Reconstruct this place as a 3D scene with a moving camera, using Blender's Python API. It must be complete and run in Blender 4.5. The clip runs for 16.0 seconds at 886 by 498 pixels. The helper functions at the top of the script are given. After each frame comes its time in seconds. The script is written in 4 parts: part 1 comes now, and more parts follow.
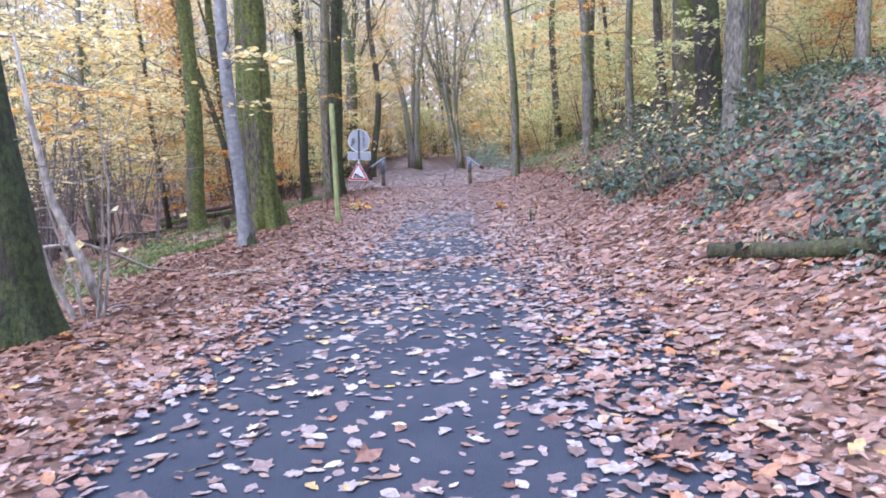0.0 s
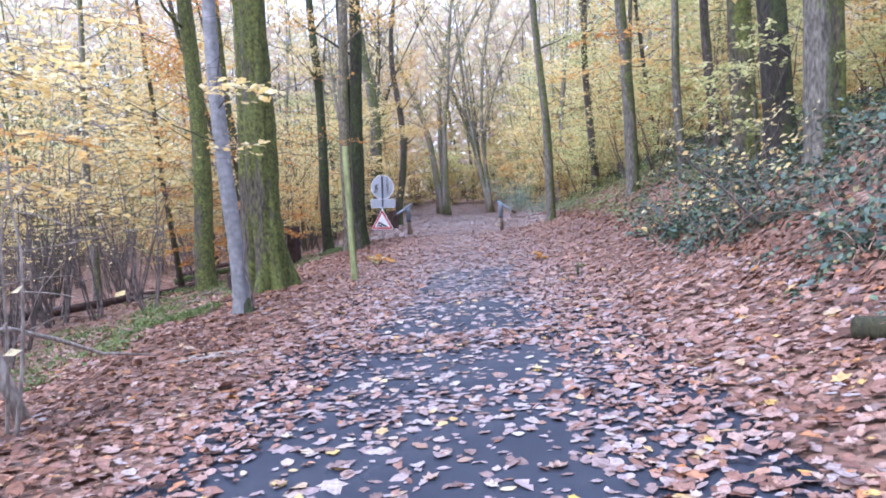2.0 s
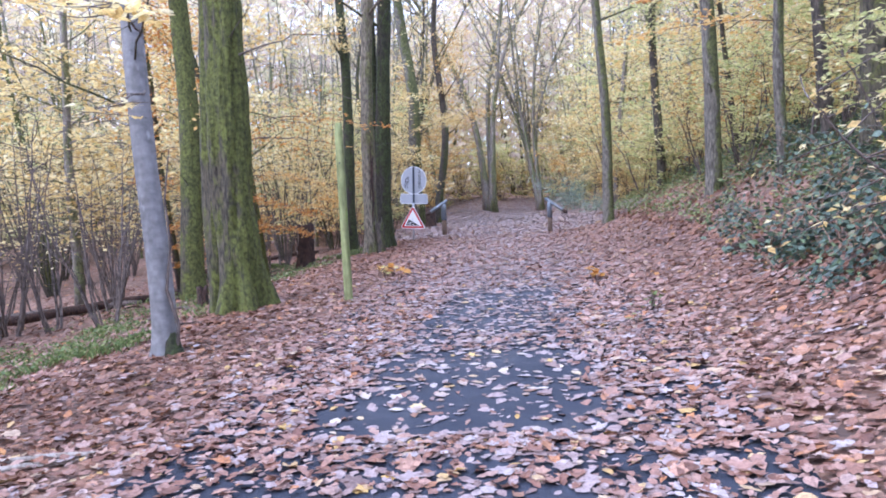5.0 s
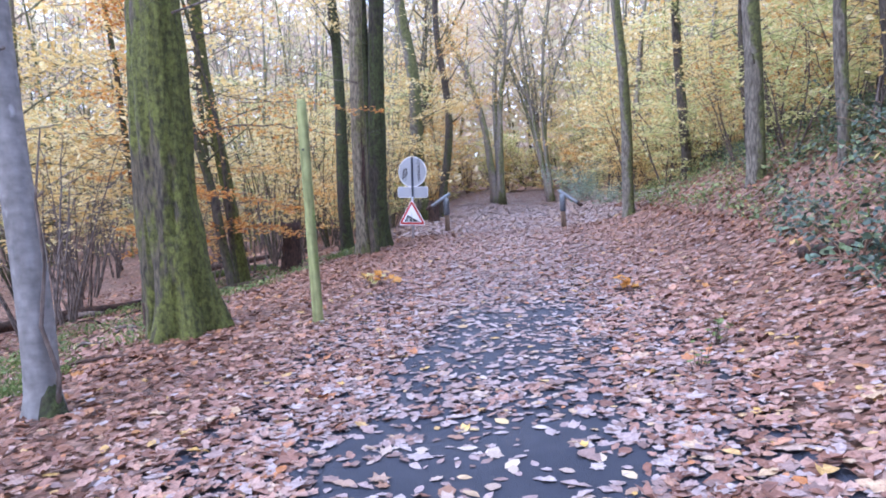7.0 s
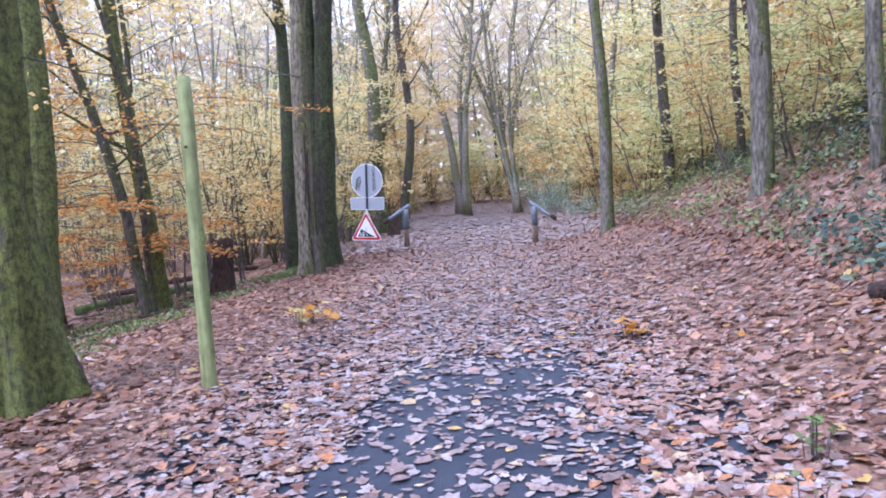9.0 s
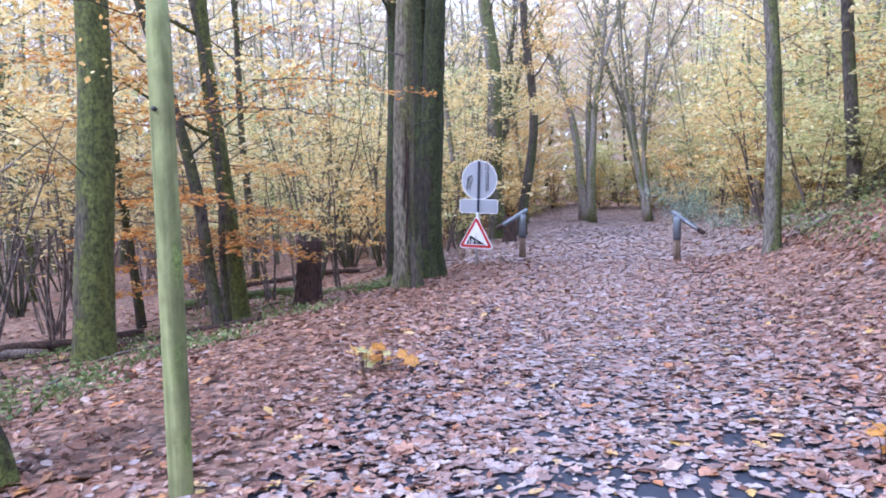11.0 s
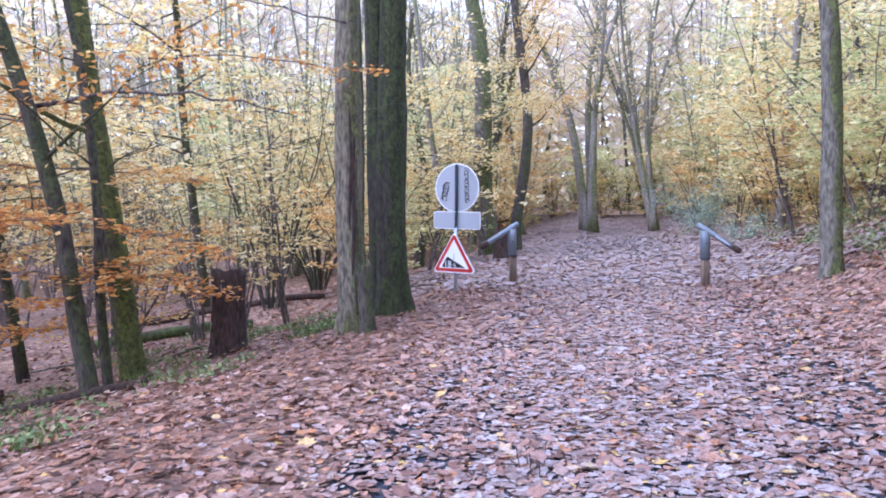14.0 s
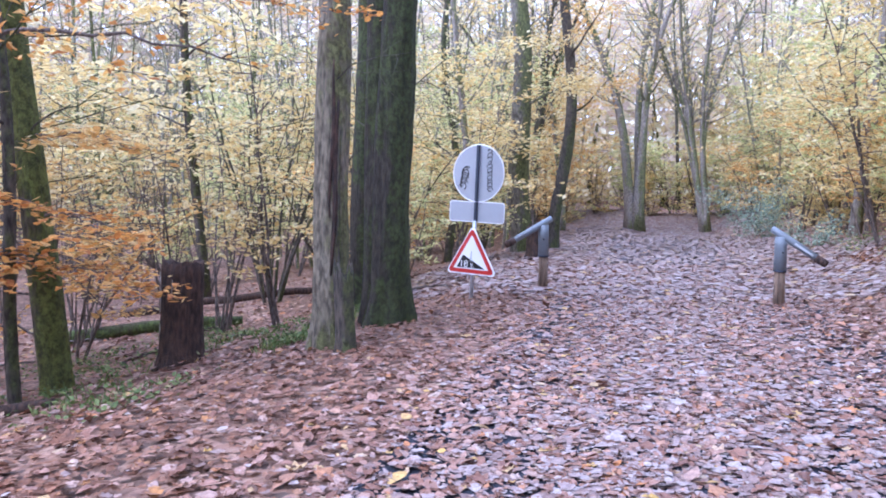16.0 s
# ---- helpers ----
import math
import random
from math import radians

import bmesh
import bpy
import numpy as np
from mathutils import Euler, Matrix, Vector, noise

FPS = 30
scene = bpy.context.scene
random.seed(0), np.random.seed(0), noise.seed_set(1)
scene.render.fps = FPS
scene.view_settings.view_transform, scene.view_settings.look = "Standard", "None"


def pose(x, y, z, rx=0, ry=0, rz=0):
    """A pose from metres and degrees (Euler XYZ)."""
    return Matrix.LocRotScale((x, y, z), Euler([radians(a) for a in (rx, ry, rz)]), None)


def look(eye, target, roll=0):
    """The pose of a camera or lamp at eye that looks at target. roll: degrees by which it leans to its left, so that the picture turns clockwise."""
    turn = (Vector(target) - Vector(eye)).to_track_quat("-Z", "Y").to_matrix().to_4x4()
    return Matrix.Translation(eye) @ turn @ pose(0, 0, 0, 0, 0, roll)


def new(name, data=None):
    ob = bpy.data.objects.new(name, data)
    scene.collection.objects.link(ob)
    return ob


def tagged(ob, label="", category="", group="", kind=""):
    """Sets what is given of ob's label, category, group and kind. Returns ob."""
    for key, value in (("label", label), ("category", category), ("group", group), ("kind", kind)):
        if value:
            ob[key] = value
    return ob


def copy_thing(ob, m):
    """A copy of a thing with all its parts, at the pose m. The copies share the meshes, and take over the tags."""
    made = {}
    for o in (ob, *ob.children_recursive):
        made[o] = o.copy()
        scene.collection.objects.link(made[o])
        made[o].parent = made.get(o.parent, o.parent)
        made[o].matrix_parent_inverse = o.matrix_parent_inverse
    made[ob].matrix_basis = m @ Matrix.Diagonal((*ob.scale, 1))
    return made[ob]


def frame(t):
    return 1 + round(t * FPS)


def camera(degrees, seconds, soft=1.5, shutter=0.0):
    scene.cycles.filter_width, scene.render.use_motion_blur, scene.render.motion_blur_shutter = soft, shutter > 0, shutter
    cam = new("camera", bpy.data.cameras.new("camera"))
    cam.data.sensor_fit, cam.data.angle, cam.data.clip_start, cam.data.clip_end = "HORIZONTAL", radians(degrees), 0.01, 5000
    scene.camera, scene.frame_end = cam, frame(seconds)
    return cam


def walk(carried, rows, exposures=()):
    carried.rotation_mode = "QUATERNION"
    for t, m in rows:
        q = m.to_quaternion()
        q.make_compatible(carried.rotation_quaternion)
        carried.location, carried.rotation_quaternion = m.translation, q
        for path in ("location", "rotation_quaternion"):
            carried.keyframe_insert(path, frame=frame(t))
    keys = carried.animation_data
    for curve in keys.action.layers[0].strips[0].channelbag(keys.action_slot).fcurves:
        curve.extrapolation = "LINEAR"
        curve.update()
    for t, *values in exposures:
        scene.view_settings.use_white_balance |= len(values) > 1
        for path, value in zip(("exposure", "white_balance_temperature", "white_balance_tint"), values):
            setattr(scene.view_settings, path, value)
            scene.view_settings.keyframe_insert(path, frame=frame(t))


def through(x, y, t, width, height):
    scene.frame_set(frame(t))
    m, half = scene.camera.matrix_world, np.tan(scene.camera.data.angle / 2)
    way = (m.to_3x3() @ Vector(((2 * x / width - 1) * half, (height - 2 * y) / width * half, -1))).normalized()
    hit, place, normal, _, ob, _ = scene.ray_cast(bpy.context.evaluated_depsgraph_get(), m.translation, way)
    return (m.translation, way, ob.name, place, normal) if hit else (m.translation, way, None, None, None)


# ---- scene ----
cam = camera(64.2, 16.0, soft=1.85)
METRES, EYE, TILT, LEAN, TURN = 17.2, 1.5, 0.0, 0.0, 0.0
ROWS = [
    (0.0, 0.0, 0.0, 0.0, -0.31, -8.14, 2.2),
    (0.5, -0.0021, 0.0246, -0.0005, 0.35, -7.37, 2.25),
    (1.0, 0.0009, 0.0486, -0.001, 0.41, -6.56, 3.09),
    (1.5, 0.0041, 0.0808, -0.0013, 1.96, -5.57, 2.58),
    (2.0, 0.0004, 0.1128, 0.0004, 2.03, -4.44, 3.77),
    (2.5, 0.0037, 0.1443, 0.0001, 2.81, -4.18, 4.31),
    (3.0, 0.0013, 0.1776, -0.0007, 2.88, -4.3, 3.93),
    (3.5, 0.0056, 0.2083, -0.0021, 3.38, -3.89, 4.06),
    (4.0, 0.0089, 0.2413, -0.0028, 4.36, -4.25, 2.5),
    (4.5, 0.0109, 0.2707, -0.0015, 4.08, -4.43, 3.28),
    (5.0, 0.0163, 0.3054, -0.0017, 6.26, -4.57, 2.84),
    (7.5, 0.012, 0.4535, -0.0016, 6.94, -5.22, 3.51),
    (8.0, 0.0089, 0.4832, -0.0008, 3.67, -4.98, 3.72),
    (8.5, 0.0132, 0.5148, -0.0002, 4.04, -4.53, 2.85),
    (9.0, 0.0102, 0.5528, -0.0013, 4.18, -4.54, 3.33),
    (9.5, 0.0128, 0.5858, -0.0016, 7.05, -3.86, 2.63),
    (10.0, 0.008, 0.623, -0.0015, 11.15, -3.69, 1.22),
    (12.5, -0.0098, 0.7837, 0.0002, 14.89, -4.45, 1.49),
    (13.0, -0.0108, 0.8141, 0.0004, 14.96, -4.08, 1.84),
    (13.5, -0.011, 0.8424, 0.0012, 15.2, -4.3, 1.9),
    (14.0, -0.0153, 0.8736, 0.0023, 13.92, -3.28, 1.94),
    (14.5, -0.0139, 0.9026, 0.0014, 14.65, -3.42, 1.8),
    (15.0, -0.0186, 0.935, -0.0003, 15.14, -3.9, 0.99),
    (15.5, -0.0196, 0.9626, -0.0005, 15.88, -3.33, 1.66),
    (16.0, -0.0221, 0.9944, -0.0002, 17.43, -3.96, -0.22),
]
walk(cam, [(t, pose(0, 0, EYE, TILT, LEAN, TURN) @ pose(METRES * x, METRES * y, METRES * z, 90 + pitch, roll, yaw)) for t, x, y, z, yaw, pitch, roll in ROWS],
     [(0.0, 1.36, 5290, 18), (5.0, 1.33, 5200, 20), (10.0, 1.4, 5120, 21), (16.0, 1.48, 4980, 22)])

# the light: a bright, thinly clouded autumn sky
world = bpy.data.worlds.new("sky")
scene.world = world
world.use_nodes = True
wn, wl = world.node_tree.nodes, world.node_tree.links
sky = wn.new("ShaderNodeTexSky")
sky.sky_type, sky.sun_disc = "NISHITA", False
sky.sun_elevation, sky.sun_rotation = radians(46), radians(-137)
sky.dust_density = 3.0
veil = wn.new("ShaderNodeMix")
veil.data_type = "RGBA"
veil.inputs[0].default_value = 0.82
veil.inputs[7].default_value = (7.5, 8.1, 9.8, 1)
wl.new(sky.outputs[0], veil.inputs[6])
wl.new(veil.outputs[2], wn["Background"].inputs[0])
wn["Background"].inputs[1].default_value = 0.15
sun = new("sun", bpy.data.lights.new("sun", "SUN"))
sun.data.energy, sun.data.angle, sun.data.color = 1.5, radians(28), (1, 0.96, 0.91)
sun.matrix_world = look((-13, -14, 20), (0, 0, 0))

# ---- materials ----


def material(name, roughness=0.8):
    m = bpy.data.materials.new(name)
    m.use_nodes = True
    b = m.node_tree.nodes["Principled BSDF"]
    b.inputs["Roughness"].default_value = roughness
    return m, m.node_tree.nodes, m.node_tree.links, b


def ramp(n, stops):
    r = n.new("ShaderNodeValToRGB")
    e = r.color_ramp.elements
    for i, (p, c) in enumerate(stops):
        k = e[i] if i < 2 else e.new(p)
        k.position, k.color = p, (*c, 1)
    return r


def noise_node(n, l, scale, detail=4, stretch=None):
    co = n.new("ShaderNodeTexCoord")
    t = n.new("ShaderNodeTexNoise")
    t.inputs["Scale"].default_value, t.inputs["Detail"].default_value = scale, detail
    if stretch:
        mp = n.new("ShaderNodeMapping")
        mp.inputs["Scale"].default_value = stretch
        l.new(co.outputs["Object"], mp.inputs[0])
        l.new(mp.outputs[0], t.inputs[0])
    else:
        l.new(co.outputs["Object"], t.inputs[0])
    return t


def blend(n, l, factor, a, b, how="MIX"):
    m = n.new("ShaderNodeMix")
    m.data_type, m.blend_type = "RGBA", how
    for socket, v in ((m.inputs[0], factor), (m.inputs[6], a), (m.inputs[7], b)):
        if hasattr(v, "links"):
            l.new(v, socket)
        elif isinstance(v, tuple):
            socket.default_value = (*v, 1)
        else:
            socket.default_value = v
    return m.outputs[2]


def bump(n, l, b, height, strength, distance=0.02):
    k = n.new("ShaderNodeBump")
    k.inputs["Strength"].default_value, k.inputs["Distance"].default_value = strength, distance
    l.new(height, k.inputs["Height"])
    l.new(k.outputs[0], b.inputs["Normal"])


def plain(name, colour, roughness=0.6, metal=0.0, wear=0.25, scale=9.0):
    m, n, l, b = material(name, roughness)
    t, s = noise_node(n, l, scale, 6), noise_node(n, l, scale * 7, 3)
    dark = tuple(c * (1 - wear) for c in colour)
    c = blend(n, l, t.outputs[0], dark, tuple(min(1, c * (1 + 0.5 * wear)) for c in colour))
    l.new(blend(n, l, s.outputs[0], c, dark), b.inputs["Base Color"])
    b.inputs["Metallic"].default_value = metal
    bump(n, l, b, s.outputs[0], 0.15, 0.004)
    return m


def bark(name, low, high, moss=0.0, moss_colour=(0.09, 0.12, 0.02), lichen=0.1, rough=1.0, grain=(8.5, 8.5, 2.4), side=(0.17, -0.06, 0.0)):
    """Furrowed bark with pale blotches, and moss that keeps to one side of the trunk."""
    m, n, l, b = material(name, 0.9)
    ridge = noise_node(n, l, 3.2, 6, grain)
    blot = noise_node(n, l, 1.3, 5, (1, 1, 0.55))
    mid = noise_node(n, l, 11, 4, (1, 1, 0.6))
    fine = noise_node(n, l, 70, 4)
    c = ramp(n, [(0.34, low), (0.66, high)])
    l.new(ridge.outputs[0], c.inputs[0])
    stain = ramp(n, [(0.3, (0.62, 0.6, 0.58)), (0.7, (1.15, 1.12, 1.1))])
    l.new(mid.outputs[0], stain.inputs[0])
    col = blend(n, l, 1.0, c.outputs[0], stain.outputs[0], "MULTIPLY")
    spots = ramp(n, [(0.62, (0, 0, 0)), (0.72, (1, 1, 1))])
    pale = noise_node(n, l, 6, 5, (1, 1, 0.6))
    l.new(pale.outputs[0], spots.inputs[0])
    k = n.new("ShaderNodeMath")
    k.operation = "MULTIPLY"
    k.inputs[1].default_value = lichen
    l.new(spots.outputs[0], k.inputs[0])
    col = blend(n, l, k.outputs[0], col, tuple(min(0.6, v * 1.7 + 0.04) for v in high))
    if moss:
        face = n.new("ShaderNodeNewGeometry")
        dot = n.new("ShaderNodeVectorMath")
        dot.operation = "DOT_PRODUCT"
        dot.inputs[1].default_value = side
        l.new(face.outputs["Normal"], dot.inputs[0])
        add = n.new("ShaderNodeMath")
        add.operation = "MULTIPLY_ADD"
        add.inputs[1].default_value = 0.45
        l.new(mid.outputs[0], add.inputs[0])
        l.new(blot.outputs[0], add.inputs[2])
        lean_to = n.new("ShaderNodeMath")
        l.new(add.outputs[0], lean_to.inputs[0])
        l.new(dot.outputs["Value"], lean_to.inputs[1])
        edge = ramp(n, [(0.97 - 0.4 * moss, (0, 0, 0)), (1.1 - 0.4 * moss, (1, 1, 1))])
        l.new(lean_to.outputs[0], edge.inputs[0])
        tuft_mask = ramp(n, [(0.36, (0, 0, 0)), (0.64, (1, 1, 1))])
        l.new(blend(n, l, 0.5, fine.outputs[0], mid.outputs[0]), tuft_mask.inputs[0])
        tuft = blend(n, l, tuft_mask.outputs[0], tuple(v * 0.42 for v in moss_colour), tuple(v * 1.5 for v in moss_colour))
        lump = noise_node(n, l, 21, 5, (1, 1, 0.8))
        crack = ramp(n, [(0.36, (0.42, 0.4, 0.36)), (0.56, (1, 1, 1))])
        l.new(lump.outputs[0], crack.inputs[0])
        tuft = blend(n, l, 1.0, tuft, crack.outputs[0], "MULTIPLY")
        col = blend(n, l, edge.outputs[0], col, tuft)
    l.new(col, b.inputs["Base Color"])
    h = blend(n, l, 0.3, ridge.outputs[0], fine.outputs[0])
    bump(n, l, b, h, min(1, 1.0 * rough), 0.06)
    return m


def leaf(name, stops, through=0.45, rough=0.55, gloss=0.35, single=False):
    """Leaves in a range of colours, one for each leaf, some of the light shining through."""
    m, n, l, b = material(name, rough)
    g = n.new("ShaderNodeObjectInfo" if single else "ShaderNodeNewGeometry")
    r = ramp(n, stops)
    l.new(g.outputs["Random" if single else "Random Per Island"], r.inputs[0])
    fine, spots_of = noise_node(n, l, 34, 4), noise_node(n, l, 130, 3)
    mottle = ramp(n, [(0.34, (0.42, 0.38, 0.36)), (0.62, (1.12, 1.1, 1.05))])
    l.new(fine.outputs[0], mottle.inputs[0])
    speck = ramp(n, [(0.36, (0.5, 0.45, 0.42)), (0.5, (1, 1, 1))])
    l.new(spots_of.outputs[0], speck.inputs[0])
    c = blend(n, l, 0.55, r.outputs[0], mottle.outputs[0], "MULTIPLY")
    c = blend(n, l, 0.5, c, speck.outputs[0], "MULTIPLY")
    bump(n, l, b, fine.outputs[0], 0.35, 0.01)
    l.new(c, b.inputs["Base Color"])
    b.inputs["Specular IOR Level"].default_value = gloss
    if through:
        t = n.new("ShaderNodeBsdfTranslucent")
        l.new(c, t.inputs[0])
        x = n.new("ShaderNodeMixShader")
        x.inputs[0].default_value = through
        l.new(b.outputs[0], x.inputs[1])
        l.new(t.outputs[0], x.inputs[2])
        l.new(x.outputs[0], n["Material Output"].inputs[0])
    return m


def litter_ground():
    m, n, l, b = material("leaf_litter_soil", 0.75)
    co = n.new("ShaderNodeTexCoord")
    v = n.new("ShaderNodeTexVoronoi")
    v.inputs["Scale"].default_value = 13
    w = noise_node(n, l, 6, 3)
    warp = blend(n, l, 0.12, co.outputs["Object"], w.outputs[1], "ADD")
    l.new(warp, v.inputs[0])
    sep = n.new("ShaderNodeSeparateColor")
    l.new(v.outputs["Color"], sep.inputs[0])
    r = ramp(n, [(0.0, (0.05, 0.027, 0.02)), (0.3, (0.15, 0.078, 0.052)), (0.65, (0.26, 0.14, 0.095)), (1.0, (0.38, 0.235, 0.165))])
    l.new(sep.outputs[0], r.inputs[0])
    big = noise_node(n, l, 0.7, 4)
    c = blend(n, l, big.outputs[0], r.outputs[0], blend(n, l, 0.55, r.outputs[0], (0.08, 0.055, 0.035)))
    l.new(c, b.inputs["Base Color"])
    bump(n, l, b, v.outputs["Distance"], 0.8, 0.03)
    return m


def asphalt_surface():
    m, n, l, b = material("asphalt", 0.55)
    b.inputs["Specular IOR Level"].default_value = 0.36
    co = n.new("ShaderNodeTexCoord")
    v = n.new("ShaderNodeTexVoronoi")
    v.inputs["Scale"].default_value = 120
    l.new(co.outputs["Object"], v.inputs[0])
    grit = noise_node(n, l, 160, 2)
    damp = noise_node(n, l, 1.3, 5)
    c = ramp(n, [(0.3, (0.012, 0.0145, 0.023)), (0.7, (0.036, 0.041, 0.06))])
    l.new(grit.outputs[0], c.inputs[0])
    col = blend(n, l, damp.outputs[0], c.outputs[0], (0.02, 0.024, 0.036))
    l.new(col, b.inputs["Base Color"])
    rr = ramp(n, [(0.35, (0.5, 0.5, 0.5)), (0.7, (0.85, 0.85, 0.85))])
    l.new(damp.outputs[0], rr.inputs[0])
    l.new(rr.outputs[0], b.inputs["Roughness"])
    bump(n, l, b, v.outputs["Distance"], 0.5, 0.006)
    return m


LITTER = leaf("fallen_leaf", [(0.0, (0.14, 0.066, 0.047)), (0.22, (0.23, 0.113, 0.076)), (0.45, (0.295, 0.165, 0.123)), (0.65, (0.35, 0.213, 0.165)),
                              (0.82, (0.39, 0.275, 0.232)), (0.9, (0.42, 0.175, 0.06)), (0.96, (0.43, 0.335, 0.3)), (1.0, (0.52, 0.34, 0.09))], 0.1, 0.5, 0.35)
BROWN_LITTER = leaf("brown_dead_leaf", [(0.0, (0.085, 0.042, 0.028)), (0.35, (0.175, 0.08, 0.046)), (0.7, (0.25, 0.12, 0.072)), (0.92, (0.32, 0.18, 0.12)), (1.0, (0.4, 0.19, 0.05))], 0.1, 0.55, 0.3)
# damp leaves on the track, their sky reflection painted in as paler colour
SKY_PALED_LITTER = leaf("sky_paled_fallen_leaf", [(0.0, (0.17, 0.11, 0.095)), (0.25, (0.255, 0.175, 0.155)), (0.5, (0.315, 0.24, 0.228)), (0.75, (0.36, 0.297, 0.29)), (0.95, (0.395, 0.345, 0.34)), (1.0, (0.52, 0.34, 0.09))], 0.08, 0.5, 0.4)
LOOSE = leaf("loose_leaf", [(0.0, (0.27, 0.14, 0.08)), (0.3, (0.38, 0.27, 0.2)), (0.6, (0.48, 0.4, 0.34)), (0.82, (0.58, 0.52, 0.45)), (1.0, (0.68, 0.46, 0.08))], 0.08, 0.42, 0.6, True)
YELLOW = leaf("yellow_leaf", [(0.0, (0.62, 0.44, 0.16)), (0.35, (0.81, 0.63, 0.25)), (0.7, (0.87, 0.75, 0.38)), (1.0, (0.89, 0.83, 0.52))], 0.58)
GOLD = leaf("golden_leaf", [(0.0, (0.55, 0.3, 0.09)), (0.4, (0.78, 0.5, 0.17)), (0.75, (0.86, 0.65, 0.27)), (1.0, (0.88, 0.77, 0.43))], 0.58)
# distant leaves: the air's haze is mixed into these pale, greyed colours
HAZY = leaf("far_hazed_leaf", [(0.0, (0.6, 0.5, 0.45)), (0.3, (0.78, 0.67, 0.57)), (0.55, (0.87, 0.79, 0.58)), (0.8, (0.8, 0.8, 0.56)), (1.0, (0.88, 0.73, 0.52))], 0.58)
LIME = leaf("yellow_green_leaf", [(0.0, (0.4, 0.45, 0.18)), (0.4, (0.64, 0.66, 0.29)), (0.75, (0.8, 0.77, 0.37)), (1.0, (0.88, 0.81, 0.48))], 0.58)
COPPER = leaf("copper_leaf", [(0.0, (0.42, 0.16, 0.04)), (0.4, (0.68, 0.33, 0.08)), (0.8, (0.8, 0.48, 0.14)), (1.0, (0.84, 0.62, 0.26))], 0.55)
IVY = leaf("ivy_leaf", [(0.0, (0.025, 0.045, 0.033)), (0.4, (0.06, 0.1, 0.07)), (0.7, (0.105, 0.16, 0.105)), (0.93, (0.17, 0.23, 0.1)), (0.98, (0.28, 0.21, 0.09)), (1.0, (0.3, 0.17, 0.08))], 0.2, 0.42, 0.5)
SAGE = leaf("blue_green_leaf", [(0.0, (0.16, 0.24, 0.19)), (0.5, (0.3, 0.42, 0.33)), (0.9, (0.42, 0.52, 0.4)), (1.0, (0.55, 0.5, 0.25))], 0.35, 0.4, 0.5)
GRASS = leaf("grass_blade", [(0.0, (0.07, 0.11, 0.035)), (0.5, (0.14, 0.2, 0.06)), (0.9, (0.22, 0.27, 0.09)), (1.0, (0.38, 0.32, 0.18))], 0.3, 0.6)
HERB = leaf("soft_green_leaf", [(0.0, (0.1, 0.15, 0.06)), (0.45, (0.2, 0.27, 0.11)), (0.85, (0.32, 0.37, 0.15)), (1.0, (0.48, 0.38, 0.16))], 0.35, 0.5)
SOIL, ASPHALT = litter_ground(), asphalt_surface()
OAK = bark("mossy_oak_bark", (0.022, 0.019, 0.012), (0.128, 0.11, 0.07), 0.9, (0.1, 0.112, 0.021))
DARK_MOSS = bark("dark_mossy_bark", (0.011, 0.009, 0.006), (0.056, 0.047, 0.032), 0.78, (0.04, 0.05, 0.012))
BEECH = bark("smooth_grey_bark", (0.165, 0.167, 0.168), (0.225, 0.227, 0.23), 0.0, lichen=0.7, rough=0.08, grain=(3.0, 3.0, 6.0))
GREY = bark("grey_brown_bark", (0.06, 0.054, 0.042), (0.215, 0.198, 0.16), 0.72, (0.095, 0.105, 0.032), 0.25, side=(0.28, -0.05, 0))
BROWN = bark("brown_bark", (0.026, 0.022, 0.017), (0.115, 0.096, 0.074), 0.5, (0.065, 0.073, 0.022), 0.12)
# grey bark for the trees behind, lightened in colour to stand for distance haze
HAZEGREY = bark("haze_paled_grey_bark", (0.14, 0.125, 0.105), (0.34, 0.31, 0.27), 0.6, (0.17, 0.18, 0.08), 0.3, 0.5)
TAWNY = bark("tawny_brown_bark", (0.075, 0.066, 0.046), (0.27, 0.236, 0.168), 0.45, (0.12, 0.12, 0.045), 0.25)
TWIG = bark("twig_bark", (0.05, 0.04, 0.035), (0.19, 0.155, 0.135), 0, lichen=0.1, rough=0.4)
DEAD = bark("bleached_dead_wood", (0.2, 0.17, 0.14), (0.42, 0.38, 0.33), 0, lichen=0.2, rough=0.5)
ROT = bark("rotten_wood", (0.014, 0.009, 0.007), (0.085, 0.045, 0.03), 0, rough=1.0, lichen=0.15)
CANE = bark("dry_bramble_cane", (0.2, 0.12, 0.08), (0.38, 0.26, 0.18), 0, rough=0.3)
LOGMOSS = bark("moss_covered_log", (0.03, 0.03, 0.012), (0.08, 0.075, 0.03), 0.85, (0.06, 0.085, 0.016))
POSTGREEN = bark("algae_green_post", (0.15, 0.175, 0.065), (0.3, 0.33, 0.14), 0.3, (0.15, 0.2, 0.05), 0.2, 0.35, (7, 7, 0.5))
GALV = plain("galvanised_steel", (0.5, 0.53, 0.56), 0.45, 0.6)
SIGNGREY = plain("painted_grey_sign_back", (0.38, 0.4, 0.43), 0.55, 0.1, 0.15)
RAIL = plain("dark_sign_rail", (0.05, 0.06, 0.085), 0.5, 0.3)
WHITE = plain("white_sign_face", (0.8, 0.82, 0.84), 0.4, 0, 0.08)
RED = plain("red_sign_border", (0.5, 0.035, 0.03), 0.4, 0, 0.2)
BLACK = plain("black_sign_print", (0.015, 0.015, 0.018), 0.5, 0, 0.3)
